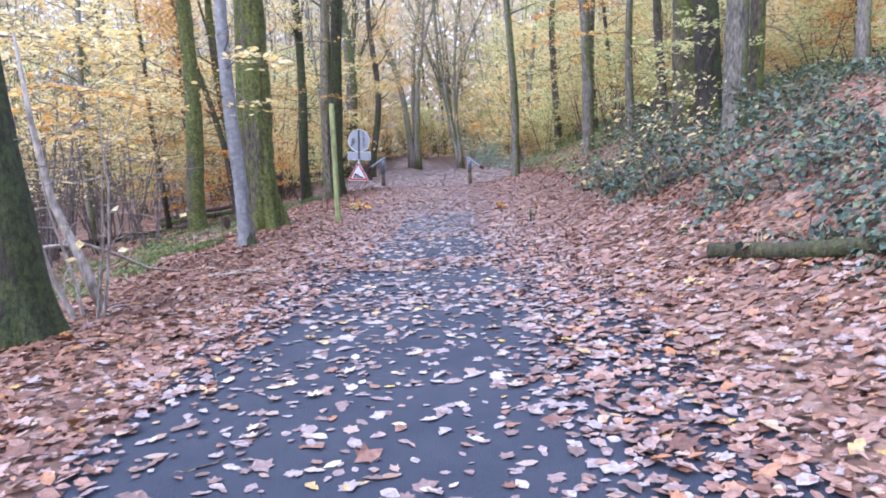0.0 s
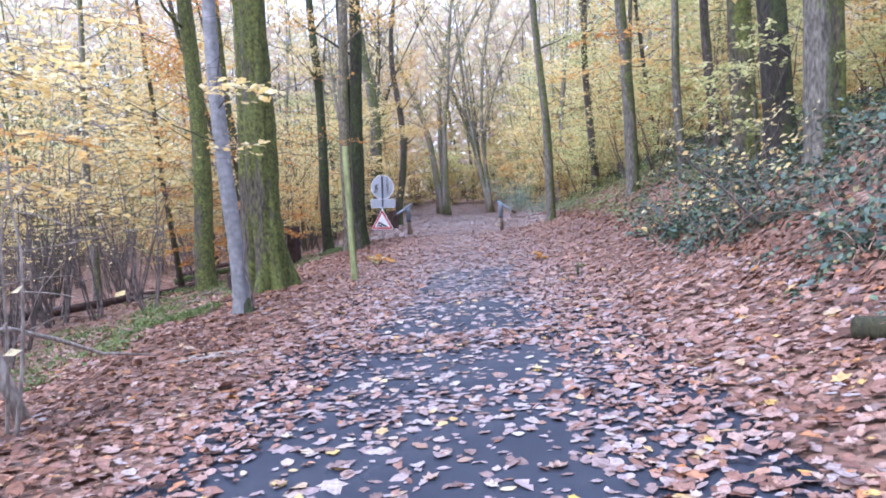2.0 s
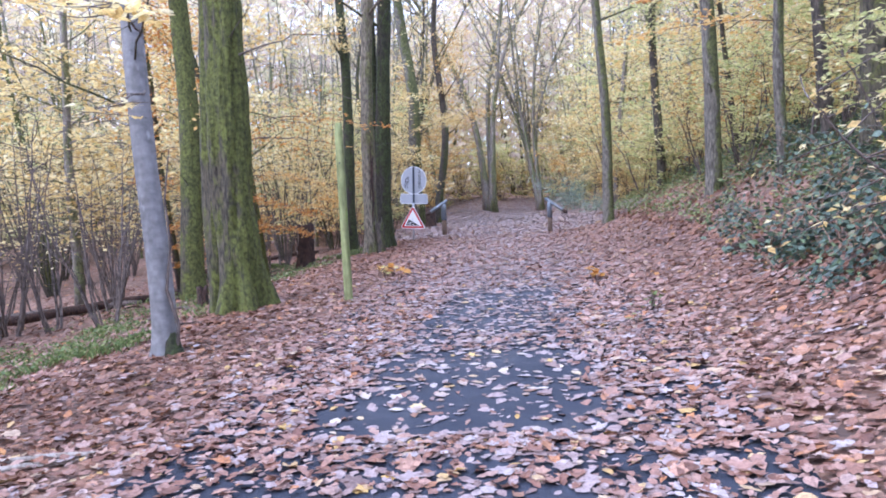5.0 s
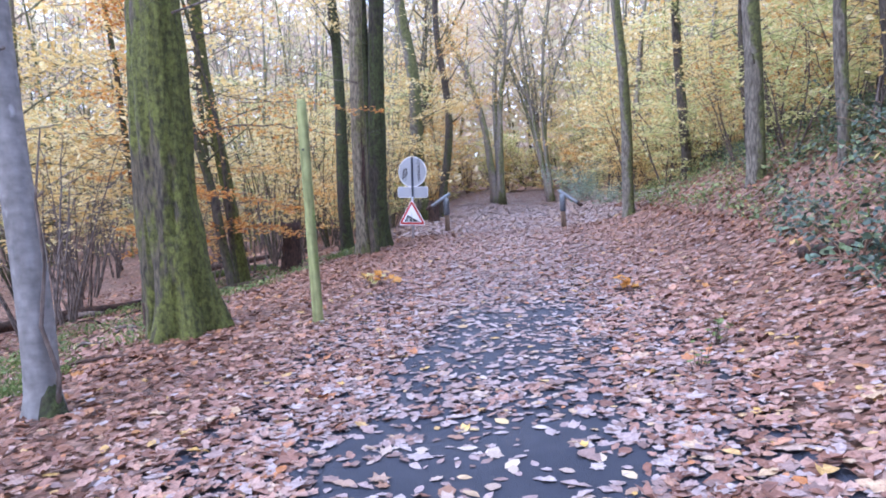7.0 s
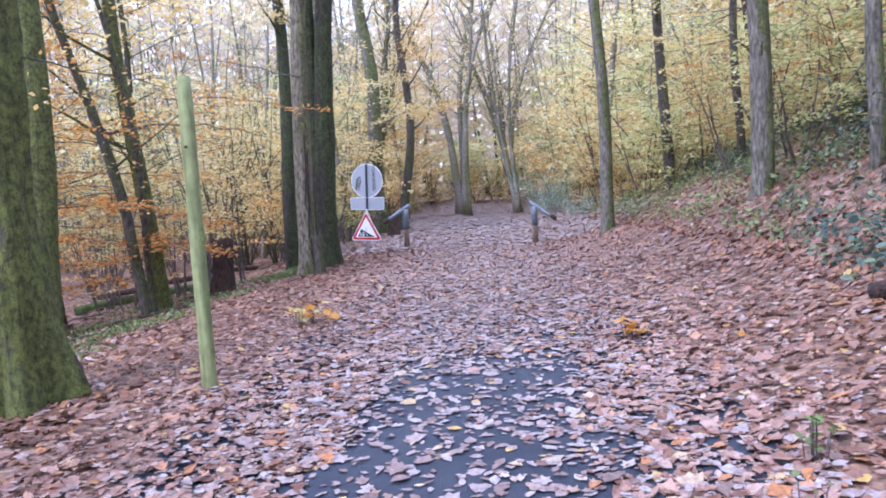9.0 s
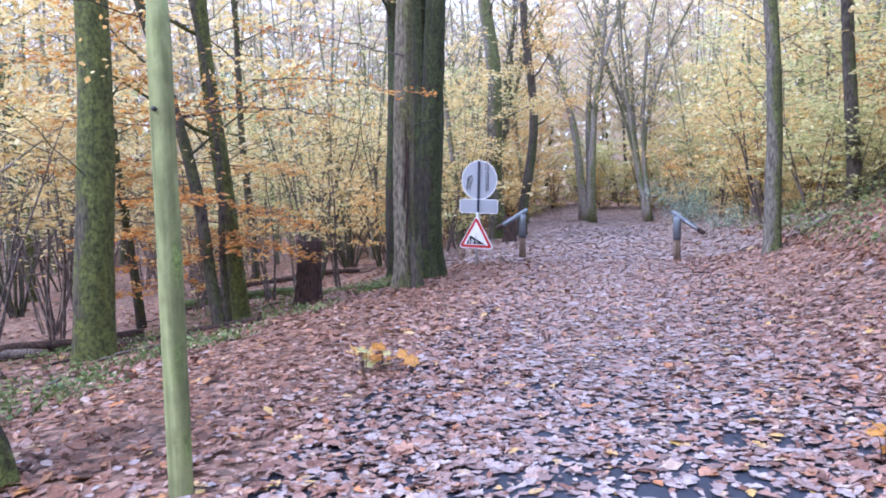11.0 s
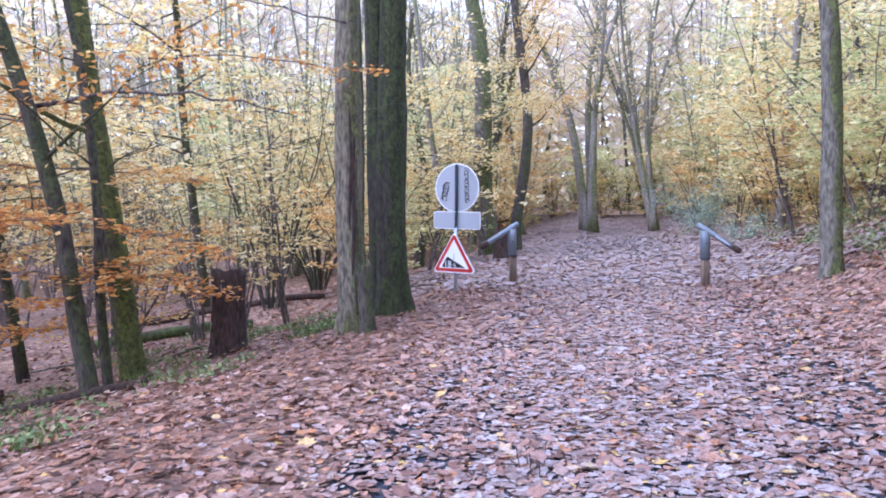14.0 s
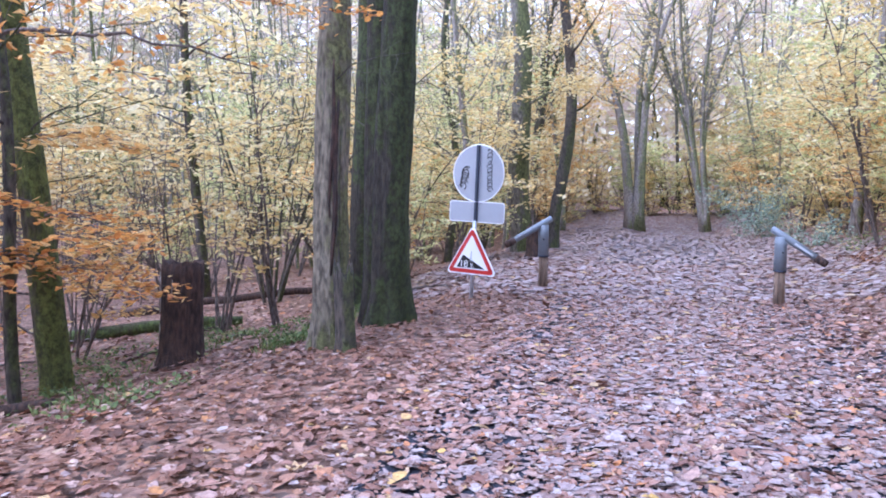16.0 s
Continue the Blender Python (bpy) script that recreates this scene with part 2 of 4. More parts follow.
WOODPOST = bark("weathered_barrier_wood", (0.06, 0.04, 0.028), (0.2, 0.14, 0.095), 0, lichen=0.1, rough=0.5, grain=(8, 8, 0.7))
BARPAINT = plain("worn_grey_barrier_metal", (0.21, 0.24, 0.27), 0.6, 0.15, 0.4)

# ---- making meshes ----
rng = np.random.default_rng(7)


def mesh(name, verts, faces, mat, smooth=True):
    me = bpy.data.meshes.new(name)
    me.from_pydata([tuple(v) for v in verts] if not isinstance(verts, np.ndarray) else verts.tolist(), [], faces if isinstance(faces, list) else faces.tolist())
    me.materials.append(mat)
    if smooth:
        me.polygons.foreach_set("use_smooth", [True] * len(me.polygons))
    me.update()
    return me


def part(name, me, parent, label=""):
    ob = new(name, me)
    ob.parent = parent
    if label:
        tagged(ob, label)
    return ob


class Solid:
    """Collects tubes and the like into one list of corners and faces."""

    def __init__(self):
        self.v, self.f = [], []

    def tube(self, points, radii, sides=8, rough=0.0, flare=0.0, lobes=5, cap=True):
        start = len(self.v)
        points = [Vector(p) for p in points]
        side = None
        for i, (p, r) in enumerate(zip(points, radii)):
            d = (points[min(i + 1, len(points) - 1)] - points[max(i - 1, 0)]).normalized()
            if side is None:
                side = d.orthogonal().normalized() if abs(d.z) < 0.9 else (Vector((1, 0, 0)) - d * d.x).normalized()
            side = (side - d * side.dot(d)).normalized()
            up = d.cross(side)
            for k in range(sides):
                a = math.tau * k / sides
                q = r
                if rough:
                    s = Vector((math.cos(a) * 2.2, math.sin(a) * 2.2, p.z * 0.9 + points[0].x * 3.1))
                    q *= 1 + rough * noise.noise(s) + 0.6 * rough * noise.noise(s * 3.1 + Vector((7, 1, 4)))
                if flare:
                    h = (p - points[0]).length / (radii[0] * 3.2)
                    if h < 1:
                        q *= 1 + flare * (1 - h) ** 2 * (0.55 + 0.45 * math.sin(lobes * a + points[0].x * 5))
                self.v.append(p + (side * math.cos(a) + up * math.sin(a)) * q)
        n = len(points)
        for i in range(n - 1):
            for k in range(sides):
                a, b = start + i * sides + k, start + i * sides + (k + 1) % sides
                self.f.append((a, b, b + sides, a + sides))
        if cap:
            self.f.append(tuple(start + (n - 1) * sides + k for k in range(sides)))
            self.f.append(tuple(start + k for k in reversed(range(sides))))
        return self

    def box(self, centre, size, turn=None):
        s = len(self.v)
        c = Vector(centre)
        for dx in (-1, 1):
            for dy in (-1, 1):
                for dz in (-1, 1):
                    o = Vector((dx * size[0] / 2, dy * size[1] / 2, dz * size[2] / 2))
                    self.v.append(c + (turn @ o if turn else o))
        self.f += [tuple(s + i for i in q) for q in ((0, 1, 3, 2), (4, 6, 7, 5), (0, 4, 5, 1), (2, 3, 7, 6), (0, 2, 6, 4), (1, 5, 7, 3))]
        return self

    def prism(self, outline, y0, y1):
        """An outline in x and z, drawn out from y0 to y1."""
        s, n = len(self.v), len(outline)
        self.v += [Vector((x, y0, z)) for x, z in outline] + [Vector((x, y1, z)) for x, z in outline]
        self.f += [tuple(s + i for i in range(n)), tuple(s + n + i for i in reversed(range(n)))]
        self.f += [(s + i, s + n + i, s + n + (i + 1) % n, s + (i + 1) % n) for i in range(n)]
        return self

    def done(self, name, mat, smooth=True):
        return mesh(name, self.v, self.f, mat, smooth)


def bend(p, d, length, steps, wander, lift=0.0, r=None):
    """A line that wanders as it grows."""
    r = r or rng
    out, d = [Vector(p)], Vector(d).normalized()
    for _ in range(steps):
        d = (d + Vector(r.normal(0, wander, 3)) + Vector((0, 0, lift))).normalized()
        out.append(out[-1] + d * (length / steps))
    return out


ROUND = np.array([[0, -.5, 0], [.28, -.25, .05], [.33, .08, .06], [0, .5, -.03], [-.33, .08, .06], [-.28, -.25, .05]])
KITE = np.array([[0, -.5, 0], [.3, 0, .07], [0, .5, -.04], [-.3, 0, .07]])
MAPLE = np.array([[0, -.5, 0], [.13, -.3, .02], [.36, -.3, .1], [.34, -.08, .03], [.5, .12, .13], [.28, .22, .03], [.02, .54, .09], [-.26, .24, .03], [-.48, .14, .12], [-.34, -.06, .03], [-.38, -.28, .08], [-.13, -.3, .02]])
OAKLEAF = np.array([[0, -.55, 0], [.2, -.26, .07], [.16, -.08, .03], [.32, .1, .1], [.19, .34, .05], [0, .52, .02], [-.2, .32, .06], [-.31, .06, .09], [-.16, -.1, .03], [-.22, -.25, .06]])


def leaves(shape, at, size, tilt, curl=1.0, r=None, along=False):
    """Corners and faces of many leaves of one shape, each turned and tilted by chance."""
    r = r or rng
    at = np.asarray(at, float)
    n, k = len(at), len(shape)
    size = np.broadcast_to(size, n)
    yaw, pit, rol = r.uniform(0, math.tau, n), r.normal(0, tilt, n), r.normal(0, tilt, n)
    p = np.repeat(shape[None], n, 0) * size[:, None, None]
    p[:, :, 2] *= (curl * r.uniform(-0.6, 2.0, n))[:, None]
    p[:, :, 0] *= r.uniform(0.75, 1.1, n)[:, None]
    x, y, z = p[..., 0], p[..., 1], p[..., 2]
    c, s = np.cos(pit)[:, None], np.sin(pit)[:, None]
    y, z = y * c - z * s, y * s + z * c
    c, s = np.cos(rol)[:, None], np.sin(rol)[:, None]
    x, z = x * c + z * s, z * c - x * s
    c, s = np.cos(yaw)[:, None], np.sin(yaw)[:, None]
    x, y = x * c - y * s, x * s + y * c
    if along:
        e = 0.15
        gx = np.array([(ground(a + e, b) - ground(a - e, b)) / (2 * e) for a, b, _ in at])
        gy = np.array([(ground(a, b + e) - ground(a, b - e)) / (2 * e) for a, b, _ in at])
        z = z + x * gx[:, None] + y * gy[:, None]
    v = np.stack([x, y, z], -1) + at[:, None, :]
    f = np.arange(n * k).reshape(n, k)
    return v.reshape(-1, 3), f


def leaf_mesh(name, shapes, mat):
    """One mesh from several sets of leaves."""
    vs, fs, o = [], [], 0
    for v, f in shapes:
        vs.append(v)
        fs += (f + o).tolist()
        o += len(v)
    return mesh(name, np.concatenate(vs), fs, mat, False)


# ---- the ground ----


def smooth(a, b, v):
    k = min(1.0, max(0.0, (v - a) / (b - a)))
    return k * k * (3 - 2 * k)


def soft(v, w):
    return w * math.log1p(math.exp(v / w)) if v < 20 * w else v


def ground(x, y):
    """Height of the ground: a level track, a bank on one side and a falling slope on the other."""
    edge = 3.0 + 0.08 * math.sin(0.5 * y) + 0.05 * max(0.0, y - 26)
    r = soft(x - edge, 0.7)
    steep = 0.92 - 0.45 * smooth(27, 42, y)
    up = steep * 3.8 * (1 - math.exp(-r / 3.8))
    left = -3.95 - 0.2 * math.sin(0.37 * y + 1.0) - 0.06 * max(0.0, y - 28)
    d = soft(left - x, 0.45)
    down = 1.5 * (1 - math.exp(-d / 5.5))
    far = 6.0 * smooth(60, 140, math.hypot(x, y - 15))
    end = 0.9 * smooth(55, 66, y) * (1 - smooth(30, 45, abs(x)))
    dip = 0.25 * smooth(46, 52, y) * smooth(3.0, 1.2, abs(x - 0.4))
    return up - down + far + end - dip


def rough_ground(x, y):
    off = smooth(1.2, 3.0, abs(x + 0.4))
    return ground(x, y) + off * (0.05 * noise.noise(Vector((x * 1.1, y * 1.1, 0))) + 0.16 * smooth(3, 8, abs(x)) * noise.noise(Vector((x * 0.3, y * 0.3, 5))))


def axis(lo, fine_lo, fine_hi, hi, step):
    a = list(np.arange(fine_lo, fine_hi, step))
    d, p = step, fine_lo
    while p > lo:
        d *= 1.18
        p -= d
        a.insert(0, p)
    d, p = step, a[-1]
    while p < hi:
        d *= 1.18
        p += d
        a.append(p)
    return a


xs, ys = axis(-900, -9, 9, 900, 0.2), axis(-900, -3, 40, 1500, 0.25)
gv = [(x, y, rough_ground(x, y)) for y in ys for x in xs]
w = len(xs)
gf = [(j * w + i, j * w + i + 1, (j + 1) * w + i + 1, (j + 1) * w + i) for j in range(len(ys) - 1) for i in range(w - 1)]
floor = tagged(new("ground", mesh("ground", gv, gf, SOIL)), "forest floor of brown leaf litter and dark soil", "ground", kind="structure")


def middle(y):
    """Where the middle of the asphalt runs."""
    return -0.15 - 0.02 * max(0.0, y - 32) * 1.6


pv, pf = [], []
py = list(np.arange(-8, 50, 0.5))
for y in py:
    for k in range(7):
        u = -1 + k / 3
        x = middle(y) + u * (1.75 + 0.08 * noise.noise(Vector((u * 5, y * 0.8, 3))))
        pv.append((x, y, ground(x, y) + 0.02 - 0.012 * abs(u) ** 3 + 0.004))
for j in range(len(py) - 1):
    for k in range(6):
        pf.append((j * 7 + k, j * 7 + k + 1, j * 7 + k + 8, j * 7 + k + 7))
track = tagged(new("road", mesh("road", pv, pf, ASPHALT)), "narrow dark blue-grey asphalt track strewn with fallen leaves", "path", kind="structure")


def bare(x, y):
    """How far the asphalt lies open between the leaves, 0 to 1."""
    wob = 0.22 * noise.noise(Vector((x * 0.9, y * 0.7, 9))) + 0.12 * noise.noise(Vector((x * 3, y * 3, 2)))
    lo, hi = -1.72 + 0.035 * y + 0.3 * smooth(6, 9, y), 0.66 + 0.01 * y
    inside = smooth(lo - 0.12, lo + 0.2, x + wob) * (1 - smooth(hi - 0.3, hi + 0.3, x + wob))
    along = 1.0
    for a, b, k in ((6.4, 7.2, 0.4), (8.5, 9.3, 0.92), (9.3, 11.5, 0.08), (11.5, 15.5, 0.38)):
        if a <= y < b:
            along = 1 - k
    if y >= 15.5:
        along = max(0.02, 0.5 - 0.11 * (y - 15.5))
    patch = noise.noise(Vector((x * 0.8, y * 0.8, 20)))
    return inside * min(1, max(0, along + (0.25 if y < 18 else 0.12) * patch))


# ---- fallen leaves ----
spread, pale, dull = [], [], []
fall = random.Random(3)
for y0 in np.arange(-7, 34, 0.5):
    dense = 70 if y0 < 0.6 else 350 if y0 < 24 else 250
    for _ in range(int(dense * 0.5 * 8.4)):
        x, y = fall.uniform(-5.0, 3.3), y0 + fall.uniform(0, 0.5)
        o = bare(x, y)
        if fall.random() < o * 0.83:
            continue
        z = ground(x, y) + (0.029 if abs(x - middle(y)) < 1.8 else 0.02) + fall.uniform(0, 0.02) * (1 - o)
        on_track = 1 - smooth(0.5, 2.3, abs(x - middle(y)))
        if fall.random() < 0.45 * smooth(1.5, 2.9, x) + 0.68 * smooth(-1.7, -3.2, x) * (1 - 0.7 * smooth(-3.7, -4.9, x)):
            dull.append((x, y, max(z, rough_ground(x, y) + 0.012)))
            continue
        # more of the sky-paled leaves towards the middle of the track
        (pale if fall.random() < 0.13 + 0.45 * o + (0.35 + 0.2 * smooth(10, 13, y)) * on_track else spread).append((x, y, max(z, rough_ground(x, y) + 0.012)))

for _ in range(62000):
    y = 9 + 25 * fall.random()
    x = middle(y) + max(-2.4, min(2.1, fall.gauss(0, 0.95)))
    if fall.random() < bare(x, y) * 1.6 + 0.5 * smooth(12, 8, y):
        continue
    (pale if fall.random() < 0.62 - 0.2 * abs(x - middle(y)) else spread).append((x, y, ground(x, y) + 0.028 + fall.uniform(0, 0.012)))


def litter(name, pts, mat, r, tilt, curl):
    pts = np.array(pts)
    r.shuffle(pts)
    n = len(pts)
    a, b, c = int(n * 0.24), int(n * 0.55), n
    small = 1 - 0.12 * np.clip((pts[:, 1] - 9) / 8, 0, 1)
    size = lambda lo, hi: np.clip(r.lognormal(math.log(0.079), 0.36, hi - lo), 0.03, 0.17) * small[lo:hi]
    return leaf_mesh(name, [leaves(MAPLE, pts[:a], size(0, a), tilt, curl, r, True), leaves(OAKLEAF, pts[a:b], size(a, b), tilt, curl, r, True), leaves(ROUND, pts[b:c], size(b, c) * 0.85, tilt, curl, r, True)], mat)


tagged(new("fallen_leaves", litter("fallen_leaves", spread, LITTER, np.random.default_rng(1), 0.19, 1.0)), "thick carpet of pinkish-brown fallen leaves beside the track", "leaves", kind="stuff")
tagged(new("sky_paled_fallen_leaves", litter("sky_paled_fallen_leaves", pale, SKY_PALED_LITTER, np.random.default_rng(2), 0.1, 0.7)), "damp fallen leaves scattered over the asphalt track, sky sheen put into their pale colour", "leaves", kind="stuff")

tagged(new("dull_fallen_leaves", litter("dull_fallen_leaves", dull, BROWN_LITTER, np.random.default_rng(7), 0.2, 1.1)), "dull red-brown fallen leaves along the foot of the bank", "leaves", kind="stuff")

far_pts = []
for _ in range(34000):
    x, y = fall.uniform(-22, 16), fall.uniform(2, 62)
    if -5.0 < x < 3.4 and y < 34:
        continue
    if x > 3.4 and y < 27 and fall.random() < 0.5:
        continue
    far_pts.append((x, y, rough_ground(x, y) + 0.03))
wood_pts = []
for _ in range(15000):
    x, y = -4.6 - 9 * fall.random() ** 1.3, fall.uniform(6, 36)
    wood_pts.append((x, y, rough_ground(x, y) + fall.uniform(0.01, 0.05)))
bank_pts = []
for _ in range(17000):
    x, y = 3.2 + 6 * fall.random() ** 1.5, fall.uniform(2, 34)
    bank_pts.append((x, y, rough_ground(x, y) + fall.uniform(0.01, 0.05)))
end_pts = []
for _ in range(30000):
    x, y = fall.uniform(-6, 4.5), fall.uniform(28, 66)
    end_pts.append((x, y, ground(x, y) + 0.045))
r5 = np.random.default_rng(5)
tagged(new("woodland_litter", leaf_mesh("woodland_litter", [leaves(KITE * np.array([1.3, 1, 1]), far_pts, r5.uniform(0.08, 0.2, len(far_pts)), 0.15, 0.8, r5, True), leaves(ROUND, wood_pts, r5.uniform(0.06, 0.13, len(wood_pts)), 0.25, 1.2, r5, True)], LITTER)), "brown fallen leaves strewn through the wood", "leaves", kind="stuff")

tagged(new("bank_litter", leaf_mesh("bank_litter", [leaves(ROUND, bank_pts, r5.uniform(0.05, 0.12, len(bank_pts)), 0.4, 1.5, r5, True)], BROWN_LITTER)), "dark brown dead leaves and bracken on the bank", "leaves", kind="stuff")
tagged(new("distant_litter", leaf_mesh("distant_litter", [leaves(ROUND, end_pts, r5.uniform(0.1, 0.22, len(end_pts)), 0.1, 0.8, r5, True)], SKY_PALED_LITTER)), "fallen leaves covering the track beyond the barrier, sky sheen put into their pale colour", "leaves", kind="stuff")

# ---- trees ----


def thinned(tips):
    """Points for leaves: the high twigs have shed most of theirs."""
    t = np.array(tips)
    keep = (t[:, 2] < 9) | (np.arange(len(t)) % 16 == 0)
    return t[keep]


def near_tree(label, x, y, diameter, height=16.0, lean=(0, 0), mat=OAK, sides=28, flare=0.6, wobble=0.06, limbs=6, first=5.0, crown=YELLOW, seed=0, leaf_n=1300, rough=0.1, kind_name="tree", twigs=5):
    r = np.random.default_rng(seed + 100)
    root = tagged(new(kind_name), label, "tree")
    root.location = (x, y, ground(x, y) - 0.12)
    steps = 52
    pts, rad = [], []
    for i in range(steps + 1):
        h = height * (i / steps) ** 1.5
        sway = wobble * (math.sin(h * 0.7 + seed) - math.sin(seed)) * min(1, h / 2)
        pts.append((lean[0] * h + sway, lean[1] * h + wobble * (math.cos(h * 0.55 + seed * 2) - math.cos(seed * 2)), h))
        rad.append(diameter / 2 * (1.06 - 0.75 * (i / steps) ** 1.5))
    part("trunk", Solid().tube(pts, rad, sides, rough, flare, 5 + seed % 3).done("trunk", mat), root)
    tips = []
    for i in range(limbs):
        h = first + (height - first) * (i + 0.3) / limbs
        j = min(steps - 1, int(steps * (h / height) ** (1 / 1.5)))
        a = r.uniform(0, math.tau)
        length = r.uniform(1.6, 3.4) * (1.1 - 0.4 * h / height)
        line = bend(pts[j], (math.cos(a), math.sin(a), 0.45), length, 7, 0.13, 0.03, r)
        q = min(rad[j] * 0.3, 0.045)
        s = Solid().tube(line, [q * (1 - 0.85 * k / 7) for k in range(8)], 6)
        for m in (3, 4, 5, 6, 7):
            tw = bend(line[m], (r.normal(), r.normal(), r.normal(0.1, 0.3)), r.uniform(0.5, 1.3), 4, 0.2, 0, r)
            s.tube(tw, [q * 0.25 * (1 - 0.8 * k / 4) for k in range(5)], 4)
            tips += tw[1:]
        part("limb", s.done("limb", mat), root)
    for i in range(twigs):
        h = r.uniform(2.0, 7.5)
        j = min(steps - 1, int(steps * (h / height) ** (1 / 1.5)))
        a = r.uniform(0, math.tau)
        line = bend(pts[j], (math.cos(a), math.sin(a), r.uniform(-0.1, 0.5)), r.uniform(0.9, 2.4), 8, 0.17, 0.02, r)
        q = r.uniform(0.008, 0.016)
        s = Solid().tube(line, [q * (1 - 0.8 * k / 8) for k in range(9)], 5)
        for m in (3, 4, 5, 6, 7):
            s.tube(bend(line[m], (r.normal(), r.normal(), r.normal(0.15, 0.35)), r.uniform(0.3, 0.8), 4, 0.2, 0, r), [q * 0.45 * (1 - 0.8 * k / 4) for k in range(5)], 3, cap=False)
        part("bare_branch", s.done("bare_branch", BROWN), root, "thin dark bare branch")
    if crown and limbs:
        t = thinned(tips)
        at = t[r.integers(0, len(t), leaf_n)] + r.normal(0, 1, (leaf_n, 3)) * np.array([0.3, 0.3, 0.1])
        part("crown", leaf_mesh("crown", [leaves(KITE, at, r.uniform(0.07, 0.13, leaf_n), 0.45, 1, r)], crown), root)
    return root


old_dark = near_tree("dark moss-covered old trunk beside the track", -3.68, 6.1, 0.44, 14, (-0.06, 0), DARK_MOSS, flare=0.8, seed=1, first=7)
birch = near_tree("slim smooth grey beech trunk leaning over the verge", -3.36, 11.95, 0.235, 14, (0.004, 0.0), BEECH, 22, 0.8, 0.09, 5, 6.5, YELLOW, 2, rough=0.05)
part("mossy_foot", Solid().tube([(0.14, -0.1, 0.02), (0.13, -0.08, 0.14), (0.1, -0.04, 0.27), (0.06, 0, 0.42)], [0.12, 0.095, 0.065, 0.02], 12, 0.3).done("mossy_foot", DARK_MOSS), birch, "dark mossy knot at the foot")
part("side_stem", Solid().tube([(0.15, -0.06, 0.1), (0.19, -0.05, 0.45), (0.1, -0.06, 0.8), (0.16, -0.03, 1.25), (0.12, 0.0, 1.7), (0.18, 0.05, 2.2)], [0.022, 0.018, 0.015, 0.013, 0.01, 0.005], 7).done("side_stem", TWIG), birch, "thin twisted side stem")
stout = near_tree("stout oak with green mossy bark at the verge", -3.68, 14.8, 0.54, 18, (0.01, 0), OAK, 64, 0.85, 0.05, 7, 6.5, GOLD, 3, rough=0.24)
near_tree("mossy oak trunk close behind a stouter one", -4.04, 14.95, 0.37, 17, (0.012, 0), OAK, 30, 0.35, 0.05, 6, 6.5, GOLD, 4, rough=0.16)
tall_grey = near_tree("tall brown trunk with green moss up its side", -6.93, 19.9, 0.48, 18, (0.01, 0), OAK, 26, 0.4, 0.06, 6, 6.5, GOLD, 5)
slant = near_tree("dark slanting forked tree on the slope", -6.25, 21.9, 0.2, 13, (-0.2, 0.0), BROWN, 14, 0.3, 0.12, 8, 2.5, COPPER, 6, 1800)
near_tree("thin dark stem leaning beside a slanting tree", -6.3, 22.25, 0.12, 11, (-0.13, 0.0), BROWN, 12, 0.2, 0.12, 6, 2.4, GOLD, 24, 700)
slope_tree = near_tree("mossy slim tree on the slope edge", -6.45, 22.9, 0.3, 15, (-0.07, 0), OAK, 18, 0.45, 0.08, 7, 3.0, COPPER, 7, 1800)
seam = near_tree("light brown trunk with a split seam of bark", -3.78, 23.85, 0.36, 17, (0.045, 0), TAWNY, 40, 0.6, 0.05, 6, 6, GOLD, 8, rough=0.16)
twin = near_tree("thick dark green trunk grooved like two grown together", -3.72, 25.4, 0.46, 19, (0.052, 0), DARK_MOSS, 40, 0.7, 0.03, 6, 6, GOLD, 9, rough=0.16)
part("second_stem", Solid().tube([(-0.17 + 0.02 * h - 0.001 * h * h, 0.06, h) for h in np.linspace(0, 15, 28)], [0.19 * (1.05 - 0.045 * h) for h in np.linspace(0, 15, 28)], 30, 0.14, 0.5).done("second_stem", DARK_MOSS), twin)
near_tree("thin dark crooked tree beyond the road sign", -7.4, 40.0, 0.26, 14, (0.01, 0), BROWN, 14, 0.4, 0.22, 8, 3, LIME, 31, 1500, twigs=9)
for k, (a, z0, z1, w) in enumerate(((-1.05, 0.9, 2.7, 0.03), (-0.85, 1.2, 2.4, 0.026), (-1.3, 1.5, 3.1, 0.022), (-0.65, 0.5, 1.5, 0.024))):
    part("bark_ridge", Solid().tube([(0.175 * math.cos(a) + 0.045 * z + 0.012 * math.sin(z * 5 + k), 0.175 * math.sin(a), z) for z in np.linspace(z0, z1, 12)], [w * (0.35 + 0.65 * math.sin(math.pi * (i + 0.5) / 12)) for i in range(12)], 7, 0.35).done("bark_ridge", BROWN if k % 2 else ROT), seam, "dark torn ridge along the split bark")
near_tree("dark straight trunk behind a pair of trees", -5.4, 28.4, 0.38, 18, (0.0, 0), DARK_MOSS, 20, 0.4, 0.06, 6, 6, YELLOW, 23)
near_tree("grey ridged tree behind the road sign", -4.4, 38.0, 0.62, 20, (-0.05, 0), GREY, 22, 0.4, 0.15, 8, 4, YELLOW, 10, 2200)
near_tree("slender brown tree behind the road sign", -3.7, 39.0, 0.38, 18, (0.02, 0), BROWN, 18, 0.3, 0.2, 8, 4, GOLD, 11, 2200)
near_tree("straight grey trunk with a mossy side beside the bank", 2.87, 26.8, 0.3, 17, (-0.03, 0), GREY, 22, 0.5, 0.06, 6, 5.5, LIME, 12)
near_tree("straight grey trunk on the leafy bank", 4.43, 21.1, 0.33, 16, (-0.02, 0), GREY, 22, 0.5, 0.04, 6, 5, GOLD, 13)
